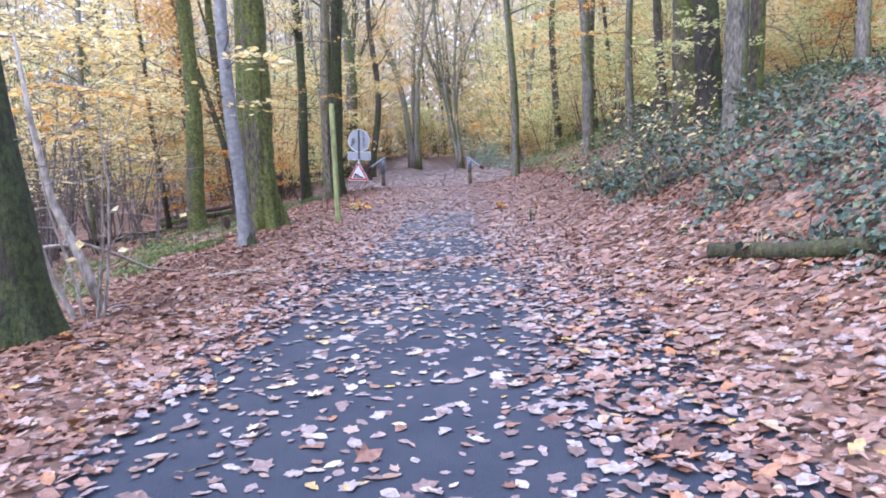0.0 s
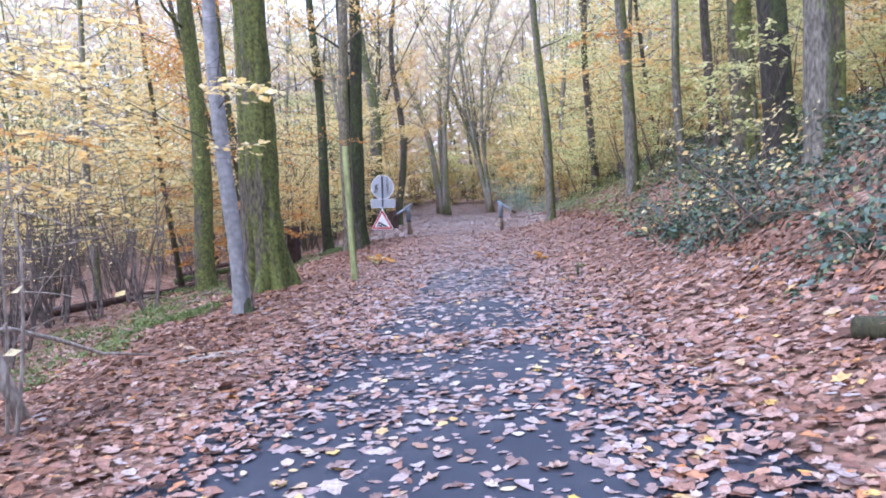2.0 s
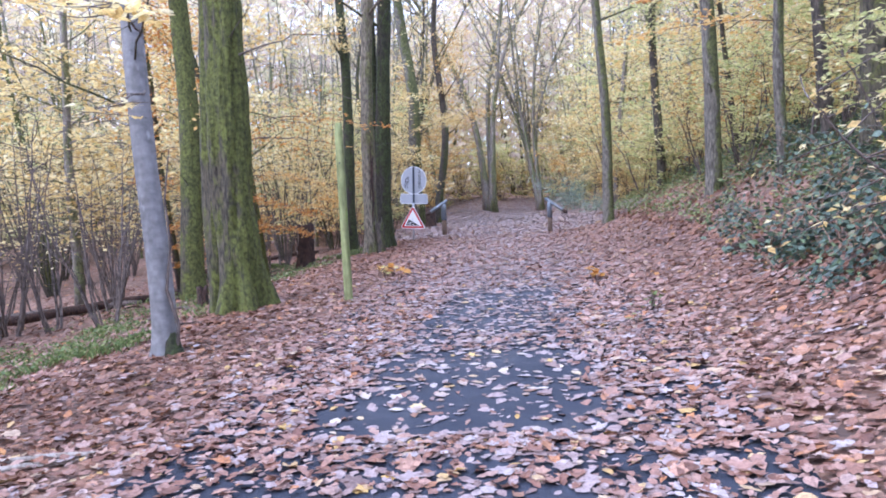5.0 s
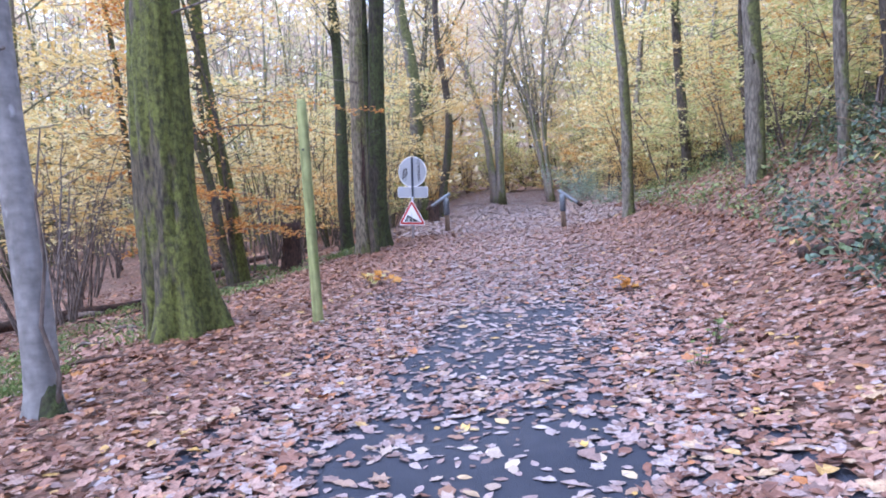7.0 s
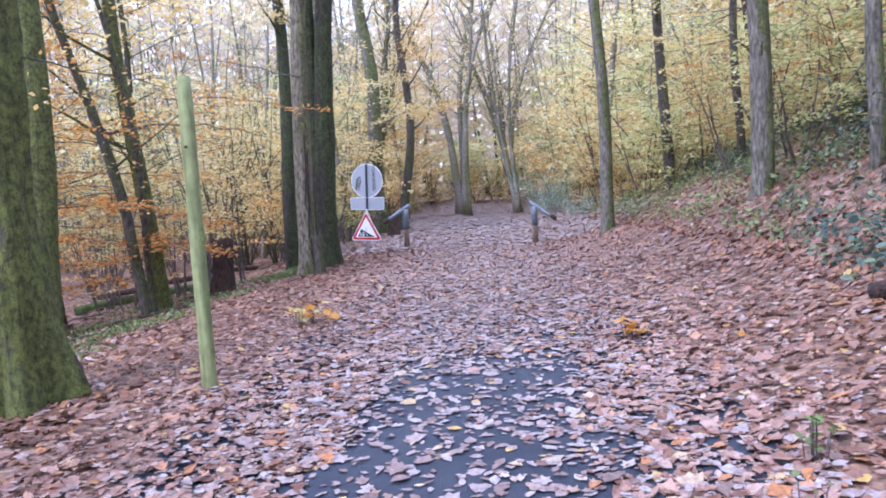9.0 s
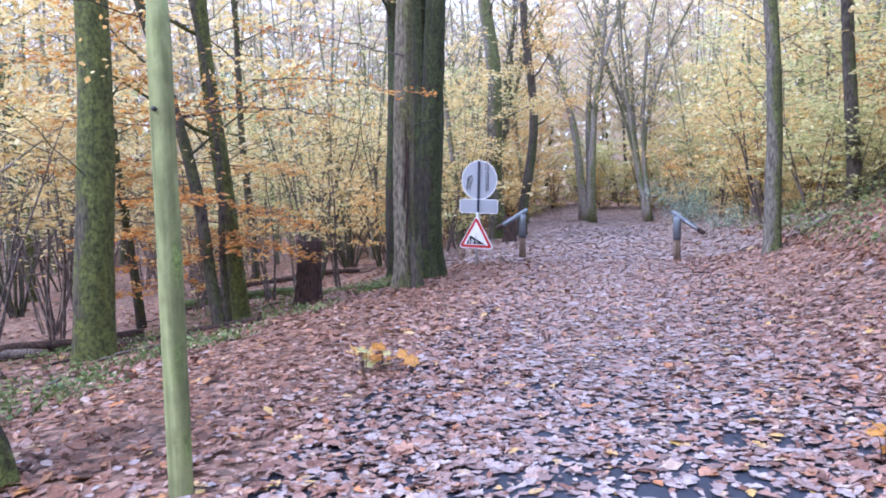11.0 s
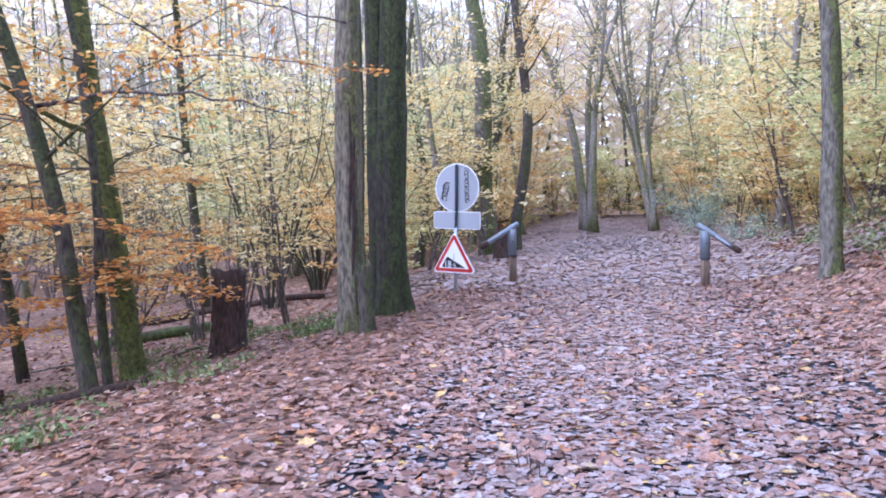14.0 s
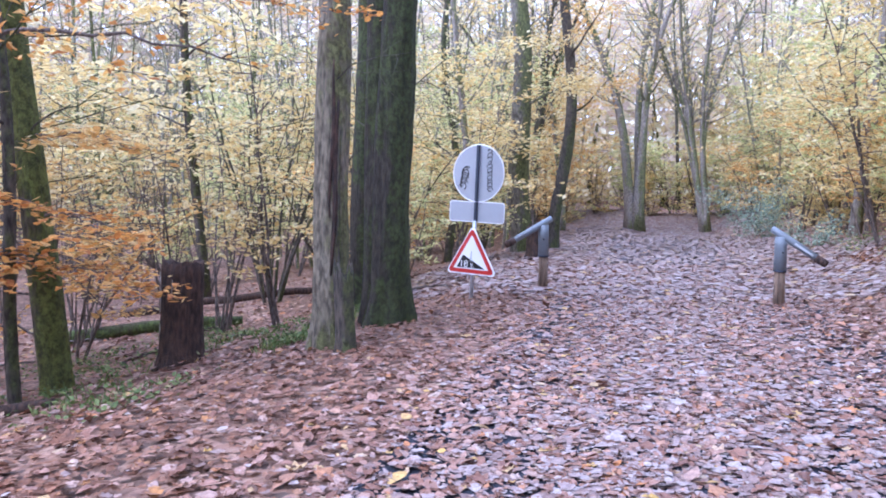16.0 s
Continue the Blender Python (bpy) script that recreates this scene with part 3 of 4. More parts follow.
near_tree("slim grey tree on the bank", 4.76, 28.5, 0.28, 15, (0, 0), BROWN, 16, 0.3, 0.08, 7, 4, LIME, 14)
near_tree("thin dark tree on the bank", 5.6, 25.5, 0.18, 13, (0.01, 0), BROWN, 14, 0.3, 0.08, 7, 3.5, GOLD, 15)
bank_thin = near_tree("thin grey tree on the ivy bank", 5.15, 19.1, 0.2, 14, (-0.02, 0), GREY, 14, 0.3, 0.06, 6, 4, GOLD, 16)
near_tree("mossy trunk of a clump on the bank", 5.85, 16.9, 0.5, 17, (-0.05, 0), OAK, 22, 0.4, 0.05, 5, 5.5, GOLD, 17)
near_tree("green mossy trunk of a clump on the bank", 5.57, 14.6, 0.5, 17, (-0.07, 0), DARK_MOSS, 24, 0.4, 0.04, 5, 5.5, GOLD, 18)
near_tree("pale grey trunk of a clump on the bank", 5.3, 12.8, 0.4, 17, (-0.02, 0), GREY, 24, 0.4, 0.05, 5, 5.5, GOLD, 19)
near_tree("slim mossy trunk of a clump on the bank", 6.25, 14.2, 0.28, 15, (0.03, 0), OAK, 18, 0.4, 0.05, 5, 5, GOLD, 20)
near_tree("thin brown tree on the bank", 6.2, 19.7, 0.24, 14, (-0.02, 0), BROWN, 14, 0.3, 0.06, 6, 4, COPPER, 21)


def stems_tree(label, x, y, stems, girth, height, straight, spread_by, mat, crown, seed, tilt=0.0):
    """A tree of several stems that rise close together from one foot and part higher up."""
    r = np.random.default_rng(seed + 300)
    root = tagged(new("forked_tree"), label, "tree")
    root.location = (x, y, ground(x, y) - 0.15)
    tips = []
    for i in range(stems):
        a = math.tau * i / stems + r.uniform(-0.3, 0.3)
        q = girth * r.uniform(0.7, 1.1)
        out = Vector((math.cos(a), math.sin(a), 0))
        p = out * girth * 0.75 + Vector((0, 0, -0.1))
        line, d = [p], (Vector((tilt, 0, 1)) + out * 0.03).normalized()
        for k in range(16):
            h = line[-1].z
            d = (d + out * spread_by * (0.1 if h < straight else 0.42) * r.uniform(0.4, 1.2) + Vector(r.normal(0, 0.03, 3)) + Vector((0, 0, 0.07))).normalized()
            line.append(line[-1] + d * height / 16)
        s = Solid().tube(line, [q * (1.15 - 0.15 * min(k, 1)) * (1 - 0.9 * k / 16) for k in range(17)], 10, 0.06, 0.35)
        for m in range(5, 17):
            for _ in range(3):
                tw = bend(line[m], Vector((r.normal(), r.normal(), 0.9)) + out * 0.5, r.uniform(1.4, 3.4), 6, 0.13, 0.05, r)
                s.tube(tw, [q * 0.24 * (1 - 0.85 * k / 6) for k in range(7)], 4, cap=False)
                tips += tw[2:]
        part("stem", s.done("stem", mat), root)
    t = np.array(tips)
    n = 3000
    at = t[r.integers(0, len(t), n)] + r.normal(0, 0.35, (n, 3))
    part("crown", leaf_mesh("crown", [leaves(KITE, at, r.uniform(0.14, 0.26, n), 0.5, 1, r)], crown), root)
    return root


stems_tree("grey tree parting into several rising limbs, paled by haze put into its bark", -1.9, 56, 5, 0.3, 22, 6.5, 0.32, HAZEGREY, YELLOW, 1)
stems_tree("clump of slim slanting mossy stems beside the track", 1.7, 57, 8, 0.17, 19, 3.5, 0.2, HAZEGREY, YELLOW, 2, -0.16)
stems_tree("slim forked tree deep in the wood", -6.5, 50, 4, 0.18, 17, 4, 0.25, BROWN, YELLOW, 3)


def wood_tree(label, height, diameter, mat, crown, seed, low=0.13, n=2900):
    """A tree of the wood behind: a slim trunk, side branches in layers and a loose crown."""
    r = np.random.default_rng(seed + 500)
    root = tagged(new("woodland_tree"), label, "tree", "trees of the wood")
    pts = bend((0, 0, -0.3), (r.normal(0, 0.06), r.normal(0, 0.06), 1), height, 14, 0.035, 0.01, r)
    rad = [diameter / 2 * (1 - 0.88 * k / 14) for k in range(15)]
    part("trunk", Solid().tube(pts, rad, 9, 0.05, 0.3).done("trunk", mat), root)
    s, tips = Solid(), []
    for i in range(34):
        h = low + (1 - low) * (i / 34) ** 1.35
        j = min(13, int(h * 14))
        p = pts[j].lerp(pts[j + 1], h * 14 - j)
        a = i * 2.4 + r.uniform(-0.5, 0.5)
        length = height * r.uniform(0.09, 0.2) * (1.15 - 0.6 * h)
        line = bend(p, (math.cos(a), math.sin(a), r.uniform(0.05, 0.7)), length, 5, 0.13, 0.02, r)
        q = max(0.008, rad[j] * 0.3)
        s.tube(line, [q * (1 - 0.85 * k / 5) for k in range(6)], 4)
        tips += line[2:]
        for m in (2, 4):
            tw = bend(line[m], (r.normal(), r.normal(), 0.1), length * 0.45, 3, 0.2, 0, r)
            s.tube(tw, [q * 0.35, q * 0.3, q * 0.2, q * 0.1], 3, cap=False)
            tips += tw[1:]
    tagged(part("branchwork", s.done("branchwork", mat), root), kind="stuff")
    t = thinned(tips)
    at = t[r.integers(0, len(t), n)] + r.normal(0, 1, (n, 3)) * np.array([0.5, 0.5, 0.09])
    part("crown", leaf_mesh("crown", [leaves(KITE, at, r.uniform(0.13, 0.27, n), 0.38, 1, r)], crown), root)
    return root


def sapling(label, height, stems, mat, crown, seed, n=1100, leaf_size=(0.08, 0.15), low=3, girth=(0.014, 0.032), kind_name="sapling"):
    """A thin many-stemmed young tree of the undergrowth."""
    r = np.random.default_rng(seed + 700)
    root = tagged(new(kind_name), label, kind_name, kind_name + " undergrowth")
    s, tips = Solid(), []
    for i in range(stems):
        a = r.uniform(0, math.tau)
        line = bend((0.12 * math.cos(a), 0.12 * math.sin(a), -0.1), (0.25 * math.cos(a), 0.25 * math.sin(a), 1), height * r.uniform(0.6, 1), 8, 0.08, 0.01, r)
        q = r.uniform(*girth)
        s.tube(line, [q * (1 - 0.8 * k / 8) for k in range(9)], 4, cap=False)
        for m in range(low, 9):
            for _ in range(1 if stems > 4 else 2):
                tw = bend(line[m], (r.normal(), r.normal(), r.uniform(-0.1, 0.6)), r.uniform(0.4, 1.2), 3, 0.18, 0, r)
                s.tube(tw, [q * 0.4 * (1 - 0.75 * k / 3) for k in range(4)], 3, cap=False)
                tips += tw[1:]
    tagged(part("framework", s.done("framework", mat), root), kind="stuff")
    if n:
        t = np.array(tips)
        at = t[r.integers(0, len(t), n)] + r.normal(0, 1, (n, 3)) * np.array([0.12, 0.12, 0.04])
        part("foliage", leaf_mesh("foliage", [leaves(KITE, at, r.uniform(*leaf_size, n), 0.35, 1, r)], crown), root)
    return root


kinds = [wood_tree("slim woodland tree with pale yellow leaves", 19, 0.3, HAZEGREY, YELLOW, 1), wood_tree("woodland tree with golden leaves", 17, 0.26, HAZEGREY, GOLD, 2),
         wood_tree("woodland tree with yellow-green leaves", 16, 0.24, HAZEGREY, LIME, 3), wood_tree("slender dark tree with thin yellow foliage", 20, 0.22, BROWN, YELLOW, 4, 0.16, 3000),
         wood_tree("woodland tree with copper autumn leaves", 15, 0.24, BROWN, COPPER, 5), wood_tree("mossy woodland tree with yellow leaves", 21, 0.36, OAK, YELLOW, 6, 0.15)]
bushes = [sapling("thin sapling with yellow leaves in layers", 4.5, 4, TWIG, YELLOW, 1), sapling("golden-leaved beech sapling in the undergrowth", 3.5, 3, TWIG, GOLD, 2),
          sapling("yellow-green young shrub in the undergrowth", 3.2, 5, TWIG, LIME, 3), sapling("nearly bare thicket of thin grey stems", 4.0, 7, TWIG, YELLOW, 4, 70, (0.07, 0.13)),
          sapling("sapling with copper-brown leaves", 3.8, 3, TWIG, COPPER, 5)]
spots = random.Random(11)
used = []


def scatter(kind_list, weights, count, area, gap, size):
    x0, x1, y0, y1 = area
    done = 0
    for _ in range(count * 12):
        if done == count:
            break
        x, y = spots.uniform(x0, x1), spots.uniform(y0, y1)
        wide = 0.05 * max(0, y - 30)
        if (-5.2 - wide < x < 4.2 + wide and y < 52) or (abs(x - middle(y)) < 3.2 + 0.22 * max(0, y - 50) and y < 84) or (-9 < x < 0 and 5 < y < 26) or math.hypot(x, y) < 6:
            continue
        if any((x - a) ** 2 + (y - b) ** 2 < gap * gap for a, b in used):
            continue
        used.append((x, y))
        k = spots.choices(range(len(kind_list)), weights)[0]
        s = spots.uniform(*size)
        m = Matrix.Translation((x, y, ground(x, y) - 0.05)) @ Matrix.Rotation(spots.uniform(0, math.tau), 4, "Z") @ Matrix.Diagonal((s, s, s, 1))
        if (kind_list[k], 0) not in placed:
            placed.add((kind_list[k], 0))
            kind_list[k].matrix_basis = m
        else:
            copy = copy_thing(kind_list[k], m)
            copy.matrix_basis = m
        done += 1


leafy = [sapling("leafy yellow shrub growing low in the wood", 3.4, 8, TWIG, YELLOW, 31, 1700, (0.1, 0.19), 1, kind_name="shrub"), sapling("leafy yellow-green hazel growing low in the wood", 3.6, 8, TWIG, LIME, 32, 1700, (0.1, 0.19), 1, kind_name="shrub")]
coppice = [sapling("coppiced hazel of many dark slanting stems", 7.5, 13, BROWN, LIME, 33, 1500, (0.08, 0.15), 3, (0.02, 0.045), "hazel"), sapling("coppiced thicket of dark slanting stems with yellow leaves", 6.5, 11, BROWN, YELLOW, 34, 1300, (0.08, 0.15), 3, (0.02, 0.04), "hazel")]
brush = [sapling("tangled leafless brushwood with a few dry leaves", 2.7, 16, TWIG, BROWN_LITTER, 35, 260, (0.04, 0.08), 1, (0.007, 0.016), "brushwood")]
placed = set()
scatter(kinds, (5, 2, 3, 4, 0.4, 3), 38, (-42, -8, 8, 75), 1.7, (0.75, 1.15))
scatter(kinds, (5, 2, 3, 2, 0.2, 2), 10, (-36, -12, 36, 64), 1.5, (0.85, 1.2))
scatter(kinds, (5, 3, 5, 0, 0, 2), 16, (-52, -26, 30, 82), 1.5, (1.0, 1.3))
scatter(kinds, (5, 2, 4, 2, 0.5, 2), 60, (-18, 24, 36, 88), 1.6, (0.8, 1.2))
scatter(kinds, (4, 2, 5, 0, 0, 1), 12, (-16, 18, 62, 90), 1.6, (1.15, 1.4))
scatter(kinds, (3, 2, 5, 3, 1, 1), 36, (6.5, 34, 8, 60), 1.8, (0.75, 1.1))
scatter(kinds, (2, 3, 3, 3, 2, 1), 11, (-20, 20, -24, -4), 2.5, (0.8, 1.1))
scatter(bushes, (2, 1.5, 1, 7, 0.5), 45, (-26, -7, 5, 55), 0.7, (0.7, 1.2))
scatter([bushes[3]], (1,), 34, (-22, -9, 9, 34), 0.6, (0.7, 1.3))
scatter(bushes, (5, 2, 5, 1, 0.5), 90, (-18, 20, 30, 78), 0.8, (0.8, 1.5))
scatter(bushes, (3, 2, 6, 1, 1), 56, (5, 20, 14, 50), 0.9, (0.7, 1.2))

scatter(leafy, (5, 6), 44, (-20, 22, 58, 74), 1.2, (0.8, 1.3))
scatter(leafy, (2, 6), 26, (4.4, 16, 28, 56), 1.4, (0.6, 1.1))
scatter(coppice, (1, 1), 10, (-16, -7, 30, 46), 2.0, (0.8, 1.15))
scatter(coppice, (1, 1), 6, (-28, -14, 12, 34), 2.0, (0.8, 1.1))
scatter(brush, (1,), 18, (-18, -9, 9, 19), 0.8, (0.8, 1.3))

# far woods on the rising ground all round
r8 = np.random.default_rng(8)
many = 170000
ang, dist = np.where(r8.random(many) < 0.72, r8.uniform(-1.35, 1.0, many), r8.uniform(0, math.tau, many)), r8.uniform(66, 125, many)
cx, cy = dist * np.sin(ang), 15 + dist * np.cos(ang)
hill = np.array([ground(a, b) for a, b in zip(cx, cy)])
top = 28 + 6 * np.sin(ang * 9) + 4 * np.sin(ang * 23 + dist * 0.2)
cz = hill + 0.2 + r8.uniform(0, 1, many) * top
tagged(new("far_woods", leaf_mesh("far_woods", [leaves(KITE, np.stack([cx, cy, cz], -1), r8.uniform(0.6, 1.4, many), 0.8, 1, r8)], HAZY)), "distant yellow autumn woods, paled by haze put into the leaf colour", "forest", kind="stuff")
stems = Solid()
for _ in range(420):
    a, d = spots.uniform(0, math.tau), spots.uniform(62, 115)
    x, y = d * math.sin(a), 15 + d * math.cos(a)
    z = ground(x, y)
    stems.tube([(x, y, z - 1), (x + spots.uniform(-1, 1), y, z + 18)], [0.2, 0.06], 5)
tagged(new("far_trunks", stems.done("far_trunks", BROWN)), "distant slim trunks of the autumn wood", "forest", kind="stuff")

# leafless slender trees that fill the wood with fine grey twigs
r6, twigwood = np.random.default_rng(6), Solid()
for _ in range(190):
    a, d = r6.uniform(-1.25, 0.8), r6.uniform(26, 62)
    x, y = d * math.sin(a), 15 + d * math.cos(a)
    if abs(x - middle(y)) < 5.5:
        continue
    tall = r6.uniform(10, 17)
    stem = bend((x, y, ground(x, y) - 0.2), (r6.normal(0, 0.08), r6.normal(0, 0.08), 1), tall, 8, 0.05, 0.02, r6)
    girth = r6.uniform(0.04, 0.09)
    twigwood.tube(stem, [girth * (1 - 0.85 * k / 8) for k in range(9)], 5, cap=False)
    for k in range(2, 9):
        for _ in range(3):
            limb = bend(stem[k], (r6.normal(), r6.normal(), 0.9), tall * r6.uniform(0.1, 0.24), 5, 0.13, 0.03, r6)
            twigwood.tube(limb, [girth * 0.34, girth * 0.3, girth * 0.25, girth * 0.2, girth * 0.15, girth * 0.1], 3, cap=False)
            for m in (2, 3, 4):
                twigwood.tube(bend(limb[m], (r6.normal(), r6.normal(), 0.7), tall * r6.uniform(0.06, 0.12), 3, 0.16, 0.02, r6), [girth * 0.2, girth * 0.17, girth * 0.14, girth * 0.1], 3, cap=False)
tagged(new("bare_woods", twigwood.done("bare_woods", HAZEGREY)), "slender leafless grey trees filling the autumn wood", "forest", kind="stuff")


# ---- low leafy branches ----


def spray(tree, start, end, n, mat, size=(0.06, 0.1), bare_part=0.35, sag=0.1, width=0.55, seed=0, thick=0.014):
    """A thin branch of a tree, its side twigs lying flat, with leaves along them."""
    r = np.random.default_rng(seed + 900)
    a, b = Vector(start) - tree.location, Vector(end) - tree.location
    line = [a.lerp(b, k / 10) + Vector((r.normal(0, 0.03), r.normal(0, 0.03), sag * math.sin(k / 10 * math.pi) + r.normal(0, 0.02))) for k in range(11)]
    s, pts = Solid().tube(line, [thick * (1 - 0.8 * k / 10) for k in range(11)], 5), []
    d = (b - a).normalized()
    across = Vector((-d.y, d.x, 0)).normalized()
    for k in range(int(bare_part * 10), 11):
        for side in (-1, 1):
            w = width * r.uniform(0.5, 1.1) * (1.1 - 0.5 * k / 10)
            tw = bend(line[k], across * side + d * r.uniform(0.3, 0.9) + Vector((0, 0, r.normal(0, 0.12))), w, 4, 0.12, 0, r)
            s.tube(tw, [thick * 0.35, thick * 0.3, thick * 0.25, thick * 0.2, thick * 0.1], 3)
            pts += tw[1:]
    branch = part("branch", s.done("branch", TWIG), tree, "thin twig-laden low branch")
    t = np.array(pts)
    at = t[r.integers(0, len(t), n)] + r.normal(0, 1, (n, 3)) * np.array([0.06, 0.06, 0.02])
    tagged(part("foliage", leaf_mesh("foliage", [leaves(ROUND, at, r.uniform(*size, n), 0.3, 1, r)], mat), branch), kind="stuff")
    return branch


spray(birch, (-3.36, 11.95, 3.1), (-2.15, 9.2, 2.62), 85, YELLOW, (0.09, 0.15), 0.55, 0.15, 0.62, 1)
spray(birch, (-3.36, 11.95, 2.6), (-2.5, 9.7, 2.05), 34, YELLOW, (0.08, 0.14), 0.6, 0.05, 0.5, 2)
for k, (p, q, m) in enumerate((((-5.6, 11.5, 3.6), (-3.6, 9.6, 2.5), YELLOW), ((-5.6, 12.5, 2.9), (-3.9, 10.2, 2.2), YELLOW), ((-6.5, 11, 4.2), (-4.2, 9.4, 3.1), YELLOW),
                               ((-6.0, 10, 2.6), (-4.4, 8.8, 1.9), GOLD), ((-6.6, 13, 4.8), (-4.3, 11, 3.9), YELLOW), ((-6.8, 12, 3.4), (-5.0, 9.5, 2.9), YELLOW),
                               ((-5.6, 9.2, 2.45), (-3.5, 8.5, 2.15), GOLD), ((-5.6, 9.9, 1.9), (-3.75, 8.9, 1.6), YELLOW), ((-5.5, 8.8, 3.0), (-3.6, 8.2, 2.7), YELLOW))):
    spray(old_dark, p, q, 140, m, (0.08, 0.145), 0.2, 0.1, 0.75, 10 + k)
for k, (dx, dy, z, ln, m) in enumerate(((-1, -0.3, 0.5, 2.2, COPPER), (1, -0.1, 0.75, 1.3, COPPER), (-1, 0.2, 1.15, 2.4, GOLD), (0.9, -0.5, 1.3, 2.1, COPPER), (-1, -0.5, 2.2, 2.6, COPPER), (0.3, -0.9, 0.9, 1.1, COPPER),
                                        (-0.8, -0.6, 3.0, 2.3, GOLD), (1, -0.2, 2.1, 1.5, GOLD), (-0.4, -1, 1.7, 1.7, COPPER), (-1, -0.1, 0.1, 2.0, COPPER))):
    o = Vector((-6.5 - 0.07 * z, 22.85, z))
    e = o + Vector((dx, dy, 0)).normalized() * ln + Vector((0, 0, -0.15))
    spray(slope_tree, o, e, 260, m, (0.07, 0.125), 0.25, 0.12, 0.8, 30 + k)
for k, (dx, dy, z, ln) in enumerate(((-1, -0.6, 0.9, 1.8), (-0.9, 0.4, 1.9, 2.2), (0.5, -0.9, 1.5, 1.4), (-1, -0.2, 2.7, 2.4))):
    o = Vector((-6.25 - 0.2 * z, 21.9, z))
    spray(slant, o, o + Vector((dx, dy, 0)).normalized() * ln, 220, GOLD if k % 2 else COPPER, (0.07, 0.125), 0.3, 0.12, 0.75, 50 + k)
spray(slant, (-6.85, 21.9, 2.9), (-4.1, 23.0, 2.75), 12, COPPER, (0.06, 0.09), 0.8, 0.2, 0.35, 60, 0.03)
spray(seam, (-6.3, 23.4, 3.7), (-3.15, 23.35, 3.2), 130, COPPER, (0.06, 0.1), 0.5, 0.1, 0.5, 61)
spray(seam, (-3.6, 23.6, 3.9), (-5.8, 22.6, 4.3), 90, COPPER, (0.06, 0.1), 0.4, 0.1, 0.7, 62)
spray(bank_thin, (5.1, 19.1, 4.3), (2.2, 16.8, 3.75), 220, GOLD, (0.07, 0.12), 0.3, 0.1, 0.8, 63)
spray(bank_thin, (5.1, 19.1, 5.0), (2.6, 17.9, 4.6), 200, COPPER, (0.07, 0.12), 0.3, 0.1, 0.9, 64)
spray(stout, (-3.4, 14.5, 3.4), (-2.2, 15.8, 3.9), 14, COPPER, (0.06, 0.1), 0.5, 0.1, 0.4, 65)


def shrub(x, y, kind_of, size, turn=0.0):
    s = copy_thing(kind_of, Matrix.Translation((x, y, ground(x, y) - 0.03)))
    s.matrix_basis = Matrix.Translation((x, y, ground(x, y) - 0.03)) @ Matrix.Rotation(turn, 4, "Z") @ Matrix.Diagonal((size, size, size, 1))
    return s


for x, y, k, size in ((-7.6, 8.6, 3, 0.9), (-6.9, 11.8, 3, 0.8), (-8.2, 14.2, 3, 1.0), (-6.9, 16.6, 3, 0.9), (-8.6, 17.6, 3, 1.0), (-8.4, 11.0, 3, 1.0), (-7.7, 13.0, 3, 0.8), (-8.9, 20.0, 3, 1.0),
                      (-8.2, 24.8, 1, 1.0), (-7.6, 26.2, 3, 0.9), (-6.4, 27.4, 0, 1.1), (-5.9, 30, 1, 1.1), (-6.6, 33, 0, 1.3), (-5.4, 35.5, 2, 1.0), (-5.0, 43, 0, 1.4), (-5.6, 46, 1, 1.3),
                      (4.6, 31, 2, 1.3), (4.2, 34.5, 0, 1.3), (5.6, 33, 2, 1.5), (4.6, 38, 1, 1.4), (5.0, 42, 2, 1.6), (4.4, 46, 0, 1.5), (3.9, 51, 1, 1.6), (5.8, 29, 2, 1.0), (6.6, 22.5, 2, 0.8), (6.8, 27, 1, 1.0)):
    shrub(x, y, bushes[k], size, x * 7)
for x, y, k, size in ((-4.6, 63, 0, 1.5), (-2.9, 65, 1, 1.7), (-1.4, 63.5, 0, 1.4), (0.2, 66, 1, 1.8), (1.6, 64, 0, 1.5), (3.0, 63, 1, 1.4), (4.4, 62, 1, 1.6), (-6.2, 61, 1, 1.5), (6.0, 61, 1, 1.6)):
    shrub(x, y, leafy[k], size, x * 5)
thicket = sapling("bare thicket of thin pale twigs beside a mossy trunk", 2.4, 5, DEAD, YELLOW, 21, 20)
thicket.location = (-3.55, 6.9, ground(-3.55, 6.9))
bank_bush = sapling("young beech with pale yellow leaves on the bank", 1.9, 3, TWIG, YELLOW, 22, 260, (0.06, 0.11))
bank_bush.location = (3.9, 11.2, ground(3.9, 11.2))
bank_bush.rotation_euler = (0.0, -0.4, 0)

# ---- bank plants and grass ----
r9, plant = np.random.default_rng(9), random.Random(9)
pts = []
while len(pts) < 42000:
    x, y = 2.6 + 10 * plant.random() ** 1.3, plant.uniform(3.5, 31)
    m = noise.noise(Vector((x * 0.75, y * 0.75, 3))) + 0.5 * noise.noise(Vector((x * 2.2, y * 2.2, 8)))
    lo = 2.95 + 0.24 * max(0, min(8, y - 15)) + 0.35 * noise.noise(Vector((y * 0.8, 0, 1)))
    if x < lo or m < 0.04 + plant.uniform(-0.16, 0.1) or (y > 15 and m < 0.12):
        continue
    pts.append((x, y, rough_ground(x, y) + plant.random() * (0.12 + 0.6 * max(0, m + 0.05)) * smooth(lo, lo + 0.5, x)))
tagged(new("ivy", leaf_mesh("ivy", [leaves(KITE * np.array([1.35, 1, 1]), pts, r9.uniform(0.035, 0.095, len(pts)), 0.6, 1, r9, True)], IVY)), "dark green ivy and bramble leaves covering the bank", "ivy", kind="stuff")

